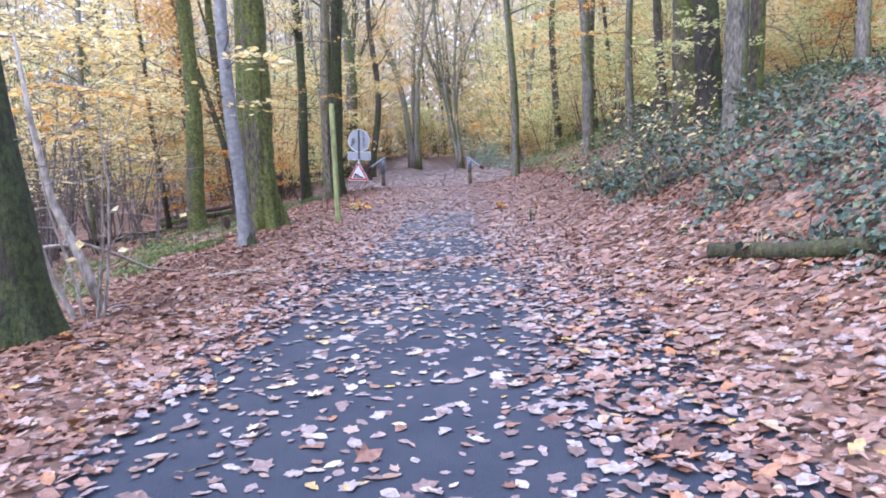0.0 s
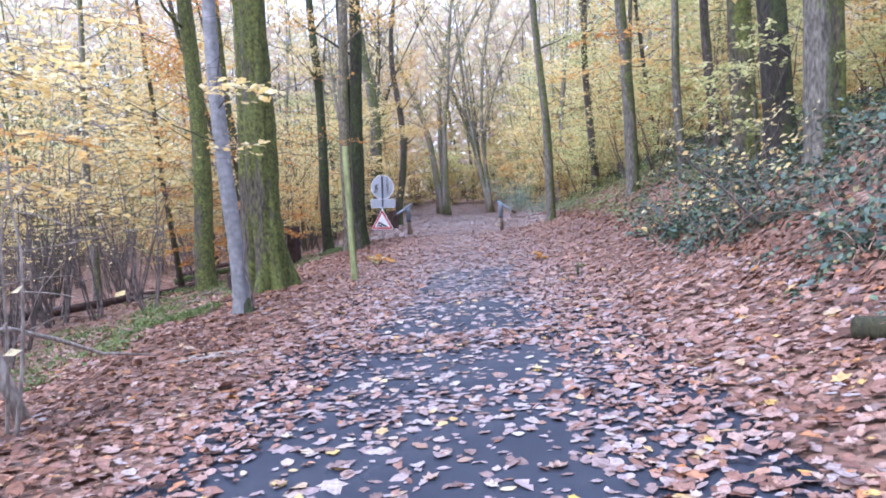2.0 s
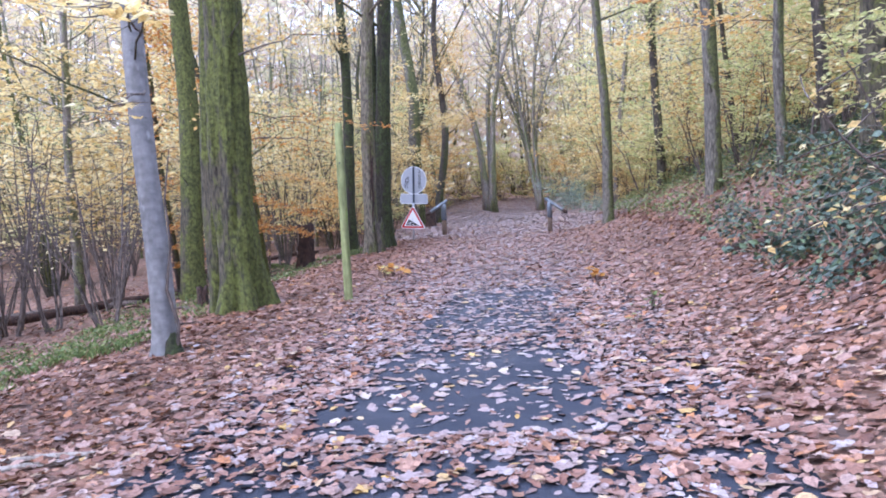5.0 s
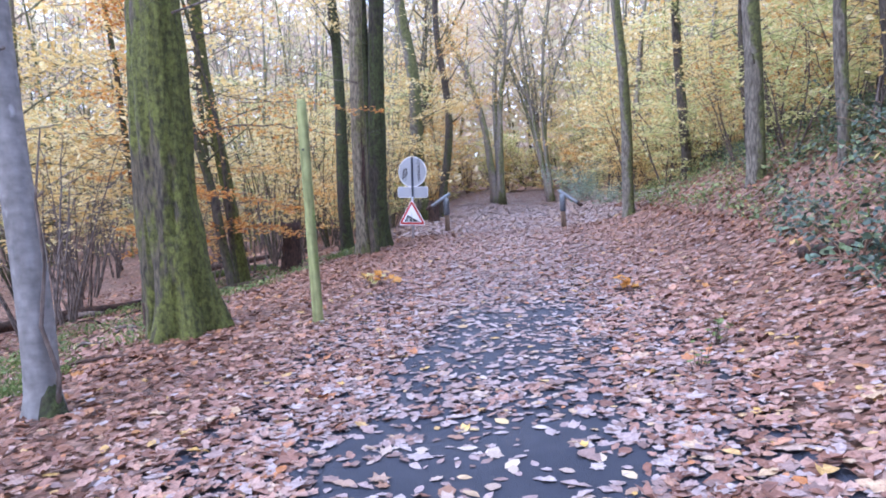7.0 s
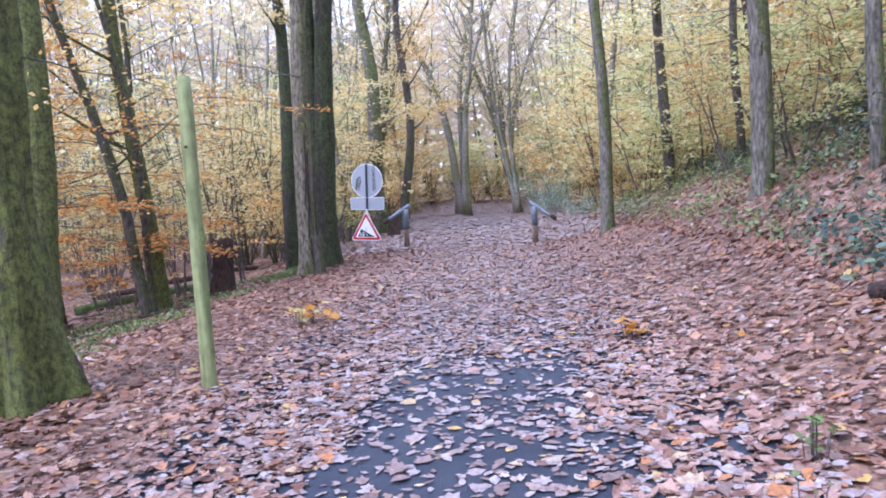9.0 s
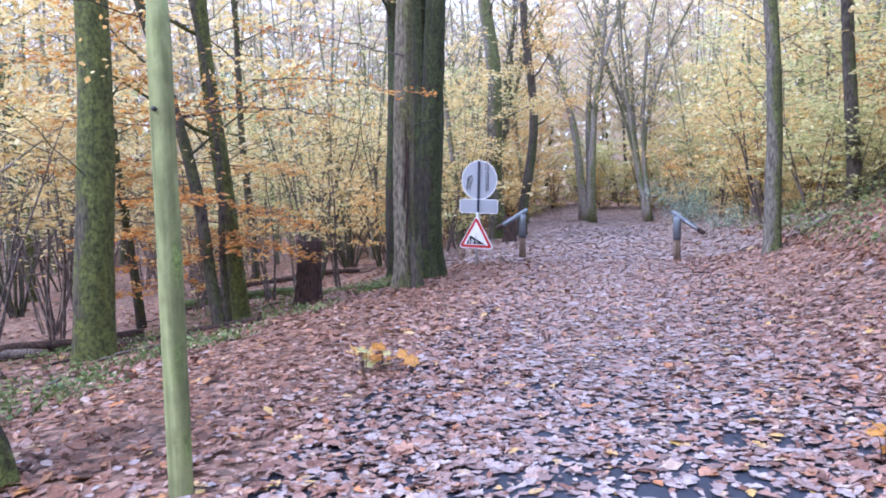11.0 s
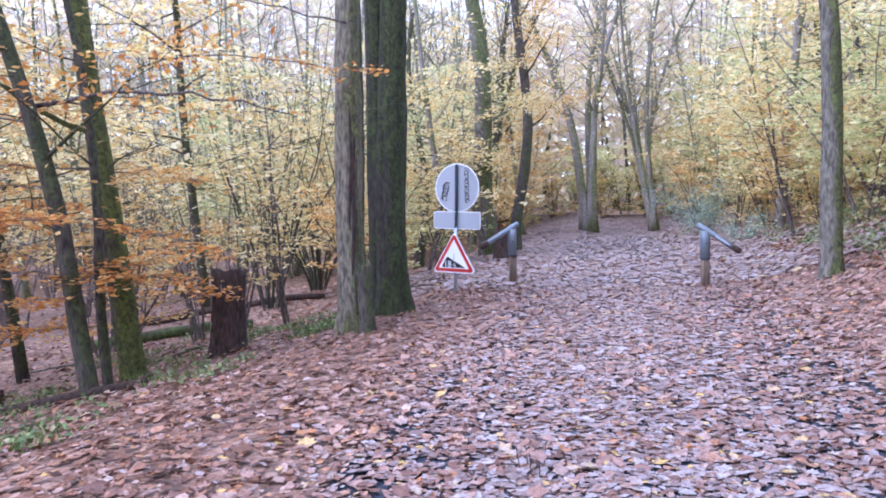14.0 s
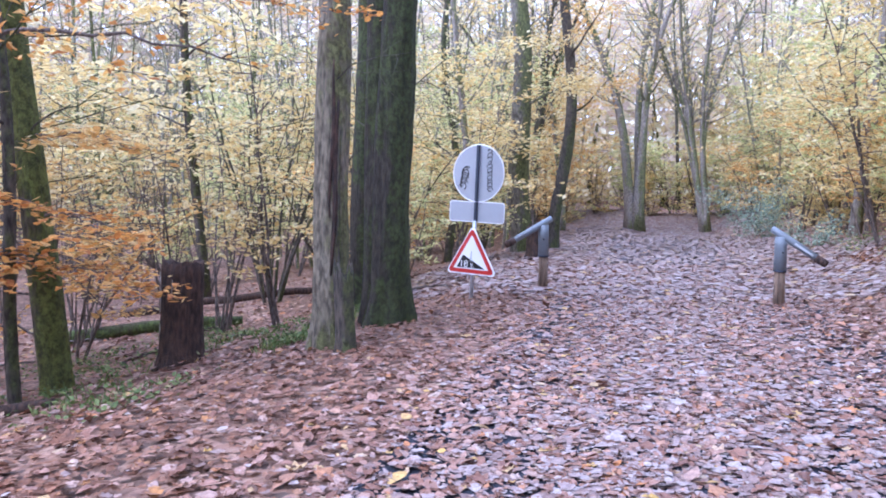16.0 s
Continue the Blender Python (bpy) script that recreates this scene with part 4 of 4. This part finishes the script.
herb = []
while len(herb) < 13000:
    x, y = 3.5 + 6.5 * plant.random() ** 1.2, plant.uniform(15.5, 36)
    if noise.noise(Vector((x * 0.6, y * 0.5, 50))) + 0.5 * noise.noise(Vector((x * 2, y * 2, 51))) > plant.uniform(-0.25, 0.2) - 0.15 * smooth(4.2, 5.5, x):
        herb.append((x, y, rough_ground(x, y) + 0.02 + 0.32 * plant.random() ** 2))
tagged(new("bank_weeds", leaf_mesh("bank_weeds", [leaves(ROUND, herb, r9.uniform(0.04, 0.11, len(herb)), 0.5, 1, r9)], HERB)), "soft green weeds and fern tufts beneath the trees on the bank", "weeds", kind="stuff")


def bramble(label, x, y, size, n, seed, mat=IVY):
    """A low mound of arching canes with leaves."""
    r = np.random.default_rng(seed + 1300)
    root = tagged(new("bramble"), label, "bramble")
    root.location = (x, y, ground(x, y) - 0.03)
    tips = []
    for i in range(9):
        a = r.uniform(0, math.tau)
        line = bend((0.1 * math.cos(a), 0.1 * math.sin(a), 0), (math.cos(a) * 0.6, math.sin(a) * 0.6, 1), size * r.uniform(0.9, 1.6), 8, 0.12, -0.14, r)
        part("cane", Solid().tube(line, [0.008 * (1 - 0.08 * k) for k in range(9)], 5).done("cane", CANE), root)
        tips += line[2:]
    t = np.array(tips)
    at = t[r.integers(0, len(t), n)] + r.normal(0, 0.12 * size, (n, 3))
    at[:, 2] = np.maximum(at[:, 2], 0.03)
    tagged(part("foliage", leaf_mesh("foliage", [leaves(ROUND, at, r.uniform(0.06, 0.11, n), 0.5, 1, r)], mat), root), kind="stuff")
    return root


for k, (x, y, size, n) in enumerate(((3.5, 12.7, 0.8, 260), (3.3, 14.4, 0.7, 260), (3.9, 9.5, 0.7, 240), (3.5, 8.3, 0.5, 200), (4.4, 8.0, 0.7, 260), (3.8, 16.2, 0.7, 200), (4.6, 13.4, 0.8, 240), (4.3, 6.8, 0.6, 200), (5.2, 10.3, 0.8, 260), (3.15, 13.4, 0.55, 220), (3.7, 13.6, 0.9, 320), (4.1, 14.9, 0.9, 320), (4.2, 11.9, 0.9, 320), (4.9, 15.8, 0.9, 300), (5.6, 18.2, 0.8, 260), (6.2, 22.4, 0.9, 260), (5.9, 12.2, 0.9, 300))):
    bramble("dark green bramble mound with arching brown canes", x, y, size, n, k)
bramble("pale blue-green bramble bush beyond the barrier", 2.9, 46.5, 2.1, 3200, 20, SAGE)
bramble("low blue-green bramble bush beside the barrier", 3.4, 39, 1.1, 800, 21, SAGE)
bramble("few large green bramble leaves beside a mossy log", 3.0, 6.55, 0.34, 26, 30)
bramble("green bramble sprig hanging over a mossy log", 3.35, 6.2, 0.4, 30, 31)
dry = tagged(new("dry_canes"), "tangle of dry pale bramble canes on the bank", "dead stalks")
dry.location = (3.5, 11.5, ground(3.5, 11.5))
for i in range(12):
    rr = np.random.default_rng(1500 + i)
    a = rr.uniform(0, math.tau)
    part("cane", Solid().tube(bend((0.25 * math.cos(a), 0.35 * math.sin(a), -0.05), (rr.normal(0, 0.5), rr.normal(0, 0.5), 0.9), rr.uniform(0.6, 1.3), 6, 0.1, -0.05, rr), [0.011, 0.01, 0.009, 0.008, 0.006, 0.005, 0.003], 5).done("cane", CANE), dry)

gv, gf = [], []
while len(gf) < 6500:
    u = plant.random()
    if u < 0.12:
        x, y = plant.gauss(-4.75, 0.45), plant.gauss(13.1, 1.1)
    elif u < 0.17:
        x, y = plant.gauss(-4.55, 0.3), plant.gauss(24.3, 0.5)
    elif u < 0.55:
        x, y = -4.3 - 3.4 * plant.random(), plant.uniform(8.5, 20.5)
    elif u < 0.68:
        x, y = plant.uniform(-6.2, -4.2), plant.uniform(21.5, 26.5)
    else:
        x, y = plant.uniform(3.3, 9), plant.uniform(15.5, 31)
    if -4.25 + 0.5 * noise.noise(Vector((x, y * 1.3, 44))) < x < 3.2:
        continue
    if noise.noise(Vector((x * 1.1, y * 0.8, 30))) + 0.7 * noise.noise(Vector((x * 3, y * 3, 31))) < plant.uniform(-0.1, 0.3) - (0.2 if u < 0.17 else 0):
        continue
    z, a, h = rough_ground(x, y) - 0.01, plant.uniform(0, math.tau), plant.uniform(0.03, 0.15)
    c, s2, lean = math.cos(a), math.sin(a), plant.uniform(0.2, 0.9) * h
    k = len(gv)
    gv += [(x - 0.006 * s2, y + 0.006 * c, z), (x + 0.006 * s2, y - 0.006 * c, z), (x + lean * c * 0.4 + 0.005 * s2, y + lean * s2 * 0.4 - 0.005 * c, z + h * 0.7), (x + lean * c, y + lean * s2, z + h)]
    gf.append((k, k + 1, k + 2, k + 3))
tagged(new("grass", mesh("grass", gv, gf, GRASS, False)), "fresh green grass and low weeds along the verge", "grass", kind="stuff")
weed = []
while len(weed) < 9000:
    x, y = -4.2 - 4.5 * plant.random(), plant.uniform(8.5, 28)
    if noise.noise(Vector((x * 1.1, y * 0.8, 30))) + 0.6 * noise.noise(Vector((x * 3, y * 3, 31))) > plant.uniform(-0.1, 0.3):
        weed.append((x, y, rough_ground(x, y) + plant.uniform(0.01, 0.14)))
tagged(new("weeds", leaf_mesh("weeds", [leaves(ROUND, weed, r9.uniform(0.03, 0.07, len(weed)), 0.5, 1, r9)], GRASS)), "small green broad-leaved weeds on the verge", "weeds", kind="stuff")

# ---- posts, sign and barrier ----
post = tagged(new("wooden_post"), "tall round green algae-covered wooden post in the leaves", "post")
post.location = (-2.2, 14.95, -0.1)
part("shaft", Solid().tube([(0, 0, 2.6 * k / 16) for k in range(17)], [0.061 - 0.004 * k / 16 for k in range(16)] + [0.047], 18, 0.03).done("shaft", POSTGREEN), post)
part("bolt_hole", Solid().tube([(0.0, -0.07, 2.05), (0.0, -0.055, 2.05)], [0.012, 0.012], 10).done("bolt_hole", BLACK), post, "dark drilled bolt hole")


def rounded(points, radius, steps=5):
    """An outline with its corners rounded."""
    out, n = [], len(points)
    for i in range(n):
        p, a, b = Vector(points[i]), Vector(points[i - 1]), Vector(points[(i + 1) % n])
        u, v = (a - p).normalized(), (b - p).normalized()
        half = u.angle(v) / 2
        d = radius / math.tan(half)
        c = p + (u + v).normalized() * (radius / math.sin(half))
        s, e = p + u * d - c, p + v * d - c
        turn = math.atan2(s.x * e.y - s.y * e.x, s.dot(e))
        for k in range(steps + 1):
            q = turn * k / steps
            out.append((c.x + s.x * math.cos(q) - s.y * math.sin(q), c.y + s.x * math.sin(q) + s.y * math.cos(q)))
    return out


def triangle(side, z, radius):
    h = side * 0.866
    return rounded([(-side / 2, z), (side / 2, z), (0, z + h)], radius)


sign = tagged(new("road_sign"), "grey-backed round sign above a red-bordered steep hill warning triangle", "road sign")
sign.matrix_basis = pose(-3.16, 27.4, -0.05, 0, 2.6, -13)
part("pole", Solid().tube([(0, 0, -0.2), (0, 0, 0.6), (0, 0, 1.24)], [0.03, 0.03, 0.03], 12).done("pole", GALV), sign)
disc = part("disc", Solid().prism([(0.425 * math.cos(math.tau * k / 48), 1.95 + 0.425 * math.sin(math.tau * k / 48)) for k in range(48)], 0.04, 0.055).done("disc", SIGNGREY, False), sign, "grey back of a round traffic sign")
ring = Solid().tube([(0.425 * math.cos(math.tau * k / 48), 0.045, 1.95 + 0.425 * math.sin(math.tau * k / 48)) for k in range(49)], [0.011] * 49, 6, cap=False)
part("rim", ring.done("rim", WHITE), disc, "pale folded rim")
part("rail", Solid().box((0, 0.012, 1.95), (0.034, 0.05, 0.84)).done("rail", RAIL, False), sign, "dark steel mounting rail")
part("plate", Solid().prism(rounded([(-0.46, 1.22), (0.46, 1.22), (0.46, 1.52), (-0.46, 1.52)], 0.04), 0.04, 0.055).done("plate", SIGNGREY, False), sign, "grey back of a supplementary plate")
part("rail", Solid().box((0, 0.012, 1.37), (0.034, 0.05, 0.3)).done("rail", RAIL, False), sign)
outline = rounded([(-0.46, 1.22), (0.46, 1.22), (0.46, 1.52), (-0.46, 1.52)], 0.04)
part("plate_rim", Solid().tube([(x, 0.045, z) for x, z in outline + outline[:1]], [0.008] * (len(outline) + 1), 6, cap=False).done("plate_rim", WHITE), sign, "pale folded rim")
warn = part("warning_triangle", Solid().prism(triangle(0.86, 0.43, 0.045), -0.06, -0.04).done("warning_triangle", WHITE, False), sign, "white edge of a triangular warning sign")
part("border", Solid().prism(triangle(0.80, 0.452, 0.04), -0.064, -0.0605).done("border", RED, False), warn, "red reflective border")
part("field", Solid().prism(triangle(0.6, 0.51, 0.01), -0.068, -0.0645).done("field", WHITE, False), warn, "white sign face")
part("wedge", Solid().prism([(-0.235, 0.53), (0.235, 0.53), (-0.12, 0.715), (-0.14, 0.715)], -0.072, -0.0685).done("wedge", BLACK, False), warn, "black hill symbol")
for body, size, x, z in (("18", 0.15, -0.118, 0.54), ("%", 0.085, 0.02, 0.542)):
    text = bpy.data.curves.new("lettering", "FONT")
    text.body, text.size, text.extrude, text.align_x = body, size, 0.001, "CENTER"
    text.materials.append(WHITE)
    letters = new("lettering", text)
    letters.parent, letters.matrix_basis = warn, pose(x, -0.0745, z, 90, 0, 0)
part("mark", Solid().prism([(-0.012, 0.63), (0.012, 0.63), (0.008, 0.78), (-0.004, 0.78)], -0.072, -0.0685).done("mark", GALV, False), warn, "faint grey scratch")
scrawl = random.Random(18)
for sx, sz, w, h, strokes in ((-0.22, 1.87, 0.15, 0.3, 9), (0.2, 2.0, 0.1, 0.6, 11)):
    for k in range(strokes):
        z = sz + h * ((k + 0.5) / strokes - 0.5)
        tilt, size = scrawl.uniform(-0.9, 0.9), scrawl.uniform(0.35, 0.6) * w
        turn_by = scrawl.uniform(2.5, 6.0)
        pts = []
        for i in range(12):
            a = tilt + turn_by * i / 11
            pts.append((sx + 0.25 * w * scrawl.uniform(-1, 1) * (i == 0) + size * math.cos(a) * (0.5 + 0.05 * i) + 0.2 * (z - sz) * (1 if sx < 0 else -0.2), 0.036, z + 0.8 * size * math.sin(a)))
        part("marker_scribble", Solid().tube(pts, [0.006] * 12, 4).done("marker_scribble", BLACK), disc, "illegible dark marker scribble")


def barrier(label, x, y, arm, turn=0.0):
    root = tagged(new("barrier_post"), label, "barrier")
    root.matrix_basis = pose(x, y, ground(x, y) - 0.05, 0, 0, turn)
    part("wooden_foot", Solid().tube([(0, 0, -0.1), (0, 0, 0.3), (0, 0, 0.66)], [0.085, 0.08, 0.078], 14, 0.04).done("wooden_foot", WOODPOST), root, "weathered brown wooden foot")
    part("sleeve", Solid().tube([(0, 0, 0.6), (0, 0, 1.0), (0, 0, 1.14)], [0.092, 0.09, 0.088], 18).done("sleeve", BARPAINT), root, "worn blue-grey metal sleeve")
    part("collar", Solid().tube([(0, 0, 0.6), (0, 0, 0.625)], [0.097, 0.097], 18).done("collar", RAIL), root, "dark metal band")
    a, b = Vector((0, 0, 1.17)), Vector((0, 0, 1.17)) + Vector(arm)
    back = a - (b - a).normalized() * 0.16
    beam = part("arm", Solid().tube([back, a, a.lerp(b, 0.78)], [0.05, 0.055, 0.052], 14, 0.03).done("arm", BARPAINT), root, "broken-off grey barrier arm")
    part("end", Solid().tube([a.lerp(b, 0.78), a.lerp(b, 0.9), b], [0.055, 0.062, 0.05], 12, 0.12).done("end", ROT), beam, "dark rotten end of the arm")
    part("strip", Solid().box(a.lerp(b, 0.5) + Vector((0, -0.054, 0.0)), ((b - a).length * 0.4, 0.012, 0.03), (b - a).to_track_quat("X", "Z").to_matrix()).done("strip", GALV, False), beam, "pale reflective strip")
    part("bolt", Solid().tube([(0.02, -0.1, 0.9), (0.02, -0.085, 0.9)], [0.016, 0.016], 8).done("bolt", BLACK), root)
    return root


barrier("wooden barrier post with grey sleeve and sloping stub arm", -2.33, 29.0, (-0.55, -0.45, -0.36))
low_post = barrier("wooden barrier post with grey sleeve and a long sloping stub", 1.16, 27.8, (0.58, -0.3, -0.42))
low_post.scale = (0.9, 0.9, 0.9)

# ---- stumps, logs and sticks ----


def stump(label, x, y, radius, height, mat, seed, lean=0.0, jag=0.08):
    r = np.random.default_rng(seed + 40)
    root = tagged(new("tree_stump"), label, "stump")
    root.location = (x, y, ground(x, y) - 0.1)
    v, f, n = [], [], 24
    rows = [(0, 1.55), (0.08, 1.25), (0.22, 1.05), (0.45, 0.97), (0.7, 0.95), (0.9, 0.96), (1.0, 0.95)]
    edge = [r.normal(0, jag) * height for _ in range(n)]
    for h, w in rows:
        for k in range(n):
            a = math.tau * k / n
            q = radius * w * (1 + 0.08 * math.sin(5 * a + seed) + 0.06 * noise.noise(Vector((math.cos(a) * 3, math.sin(a) * 3, h * 4 + seed))))
            v.append((q * math.cos(a) + lean * h, q * math.sin(a), height * h + edge[k] * h ** 3))
    top = len(rows) - 1
    for h in (0.99, 0.8):
        for k in range(n):
            p = v[top * n + k]
            c = 0.72 if h > 0.9 else 0.55
            v.append(((p[0] - lean) * c + lean, p[1] * c, height * h + edge[k] * 0.6 * (h > 0.9)))
    for i in range(len(rows) + 1):
        for k in range(n):
            a, b = i * n + k, i * n + (k + 1) % n
            f.append((a, b, b + n, a + n))
    f.append(tuple(range((len(rows) + 1) * n, (len(rows) + 2) * n)))
    part("wood", mesh("wood", v, f, mat), root)
    return root


tall_stump = stump("rotten dark brown tall stump with peeling bark", -5.6, 23.8, 0.23, 1.3, ROT, 1, 0.06, 0.02)
for k, (sx, z0, z1) in enumerate(((-0.1, 0.75, 1.2), (0.05, 0.95, 1.2), (0.12, 0.35, 0.7), (-0.16, 0.45, 0.65))):
    part("bark_strip", Solid().tube([(sx, -0.225 + 0.02 * k, z0), (sx + 0.02, -0.232 + 0.02 * k, (z0 + z1) / 2), (sx + 0.015, -0.222 + 0.02 * k, z1)], [0.008, 0.014, 0.006], 6).done("bark_strip", DEAD), tall_stump, "pale peeling strip of bark")
stump("split rotten stump against a trunk", -3.42, 23.55, 0.1, 0.9, BROWN, 2, -0.03, 0.14)
stump("black broken stump behind the barrier", -3.62, 35.5, 0.22, 0.95, ROT, 3, 0, 0.05)
stump("small dark stump on the grassy verge", -5.0, 16.3, 0.09, 0.45, ROT, 4)


def fallen(label, a, b, radius, mat, seed, lift=0.0, name="log", wander=0.05, sides=14):
    r = np.random.default_rng(seed + 60)
    root = tagged(new(name), label, name.replace("_", " "))
    A, B = Vector((*a, 0)), Vector((*b, 0))
    pts = []
    for k in range(13):
        p = A.lerp(B, k / 12)
        pts.append((p.x + r.normal(0, wander * 0.4), p.y + r.normal(0, wander * 0.4), rough_ground(p.x, p.y) + radius * 0.75 + lift * math.sin(k / 12 * math.pi)))
    part("wood", Solid().tube(pts, [radius * (1.05 - 0.25 * k / 12) for k in range(13)], sides, 0.12).done("wood", mat), root)
    return root


fallen("fallen log covered in bright green moss", (2.68, 6.95), (3.85, 4.0), 0.078, LOGMOSS, 1, 0.03)
fallen("short dark rotten log under brambles", (3.12, 15.3), (3.5, 14.5), 0.075, ROT, 2)
fallen("long dark fallen trunk on the slope", (-13.5, 17.2), (-8.2, 22.4), 0.12, ROT, 3, 0.12, "log", 0.3)
fallen("grey fallen trunk across the slope", (-14.5, 20.5), (-8.8, 21.0), 0.09, TWIG, 4, 0.15, "log", 0.3)
fallen("mossy fallen log in the leaves", (-10.6, 26.6), (-7.6, 28.0), 0.12, LOGMOSS, 5, 0.04)
fallen("dark log lying at the slope edge", (-8.0, 21.3), (-5.6, 22.0), 0.07, ROT, 6)
fallen("dark fallen branch deep in the wood", (-12, 30), (-7.5, 31.5), 0.09, ROT, 7, 0.1)
fallen("thin grey stick lying in the leaves", (-3.15, 8.75), (-2.35, 9.0), 0.02, DEAD, 8, 0.015, "stick", 0.02, 8)
fallen("pale flat stick lying in the leaves", (-3.05, 8.95), (-2.2, 9.12), 0.022, DEAD, 9, 0.015, "stick", 0.02, 8)
fallen("short dark stick lying on the asphalt", (-0.62, 7.35), (-0.42, 7.75), 0.009, TWIG, 10, 0.02, "stick", 0.03, 6)
fallen("small dark twig lying on the asphalt", (-0.75, 7.6), (-0.5, 7.62), 0.006, TWIG, 11, 0.015, "stick", 0.02, 6)
for k, (x, y, a) in enumerate(((-1.35, 3.1, 0.7), (-1.15, 3.4, 1.0), (-1.6, 4.6, 1.2), (-1.65, 2.7, 0.4), (0.9, 4.3, 2.0), (1.5, 9.0, 0.4), (-1.9, 12.0, 0.8), (1.3, 16.0, 1.4), (-2.7, 19.3, 0.2), (-0.2, 20.8, 2.6))):
    fallen("thin crooked twig among the leaves", (x, y), (x + 0.45 * math.cos(a), y + 0.45 * math.sin(a)), 0.006, TWIG, 20 + k, 0.025, "stick", 0.05, 6)
for k in range(22):
    x, y, a = -5.2 - 6 * plant.random(), plant.uniform(9, 32), plant.uniform(0, math.tau)
    ln = plant.uniform(0.6, 1.8)
    fallen("bare grey fallen branch on the woodland floor", (x, y), (x + ln * math.cos(a), y + ln * math.sin(a)), plant.uniform(0.01, 0.025), TWIG if k % 3 else ROT, 60 + k, 0.06, "fallen_branch", 0.12, 6)
bough = tagged(new("dead_branch"), "pale bare dead branch arching to the ground", "dead branch")
part("wood", Solid().tube([(-4.25, 7.45, 0.62), (-4.0, 7.8, 0.6), (-3.8, 8.15, 0.42), (-3.65, 8.6, 0.18), (-3.45, 9.15, 0.03)], [0.02, 0.022, 0.02, 0.017, 0.012], 8).done("wood", DEAD), bough)
pole = tagged(new("dead_tree"), "thin bleached dead trunk leaning beside a mossy tree", "dead tree")
part("wood", Solid().tube([(-3.5, 7.15, -0.1), (-3.7, 7.15, 0.5), (-3.95, 7.2, 1.1), (-4.1, 7.25, 1.9), (-4.2, 7.3, 2.8)], [0.06, 0.05, 0.04, 0.03, 0.015], 10, 0.05).done("wood", DEAD), pole)


def seedling(label, x, y, size, mat, seed, n=14, leaf_width=(0.11, 0.19)):
    """A low seedling with a few large leaves on thin stalks."""
    r = np.random.default_rng(seed + 80)
    root = tagged(new("seedling"), label, "seedling")
    root.location = (x, y, ground(x, y) + 0.01)
    for k in range(n):
        a = r.uniform(0, math.tau)
        tip = Vector((math.cos(a), math.sin(a), 0)) * r.uniform(0.05, 1) * size + Vector((0, 0, r.uniform(0.06, 0.22)))
        part("stalk", Solid().tube([(tip.x * 0.6, tip.y * 0.6, -0.02), tip * 0.8, tip], [0.003, 0.003, 0.002], 4).done("stalk", TWIG), root)
        v, f = leaves(MAPLE, [tip], r.uniform(*leaf_width), 0.35, 1, r)
        part("leaf", mesh("leaf", v, f.tolist(), mat, False), root)
    return root


seedling("low yellow maple seedling among brown leaves", -2.15, 17.5, 0.2, LIME, 1, 9, (0.09, 0.15))
seedling("low golden maple seedling among brown leaves", -1.98, 17.68, 0.22, COPPER, 2, 14, (0.09, 0.16))
seedling("low yellow-leaved seedling among brown leaves", -2.25, 17.62, 0.16, GOLD, 5, 8, (0.09, 0.15))
seedling("small orange seedling in the leaf carpet", 1.35, 15.9, 0.14, COPPER, 3, 8)
seedling("small fresh green tuft among the leaves", 1.63, 12.9, 0.13, GRASS, 6, 14, (0.04, 0.08))
seedling("small green weed beside the track", 1.35, 12.3, 0.1, GRASS, 7, 10, (0.03, 0.07))
seedling("dark reddish tuft of leaves on the track", -0.75, 19.0, 0.2, LITTER, 4, 8, (0.06, 0.1))

# ---- single leaves lying on the asphalt ----
one = np.random.default_rng(77)
shapes = []
for base in (MAPLE, OAKLEAF, ROUND, MAPLE, ROUND):
    v, f = leaves(base, [(0, 0, 0)], 1.0, 0.06, 0.9, one)
    shapes.append(mesh("fallen_leaf", v, f.tolist(), LOOSE, False))
lay = random.Random(21)
count = 0
while count < 290:
    x, y = lay.uniform(-1.6, 0.9), lay.uniform(1.8, 13)
    if bare(x, y) < 0.5:
        continue
    ob = new("leaf", lay.choice(shapes))
    ob.parent = track
    s = lay.uniform(0.06, 0.13)
    ob.matrix_basis = Matrix.Translation((x, y, ground(x, y) + 0.032)) @ Matrix.Rotation(lay.uniform(0, math.tau), 4, "Z") @ Matrix.Diagonal((s, s, s, 1))
    count += 1
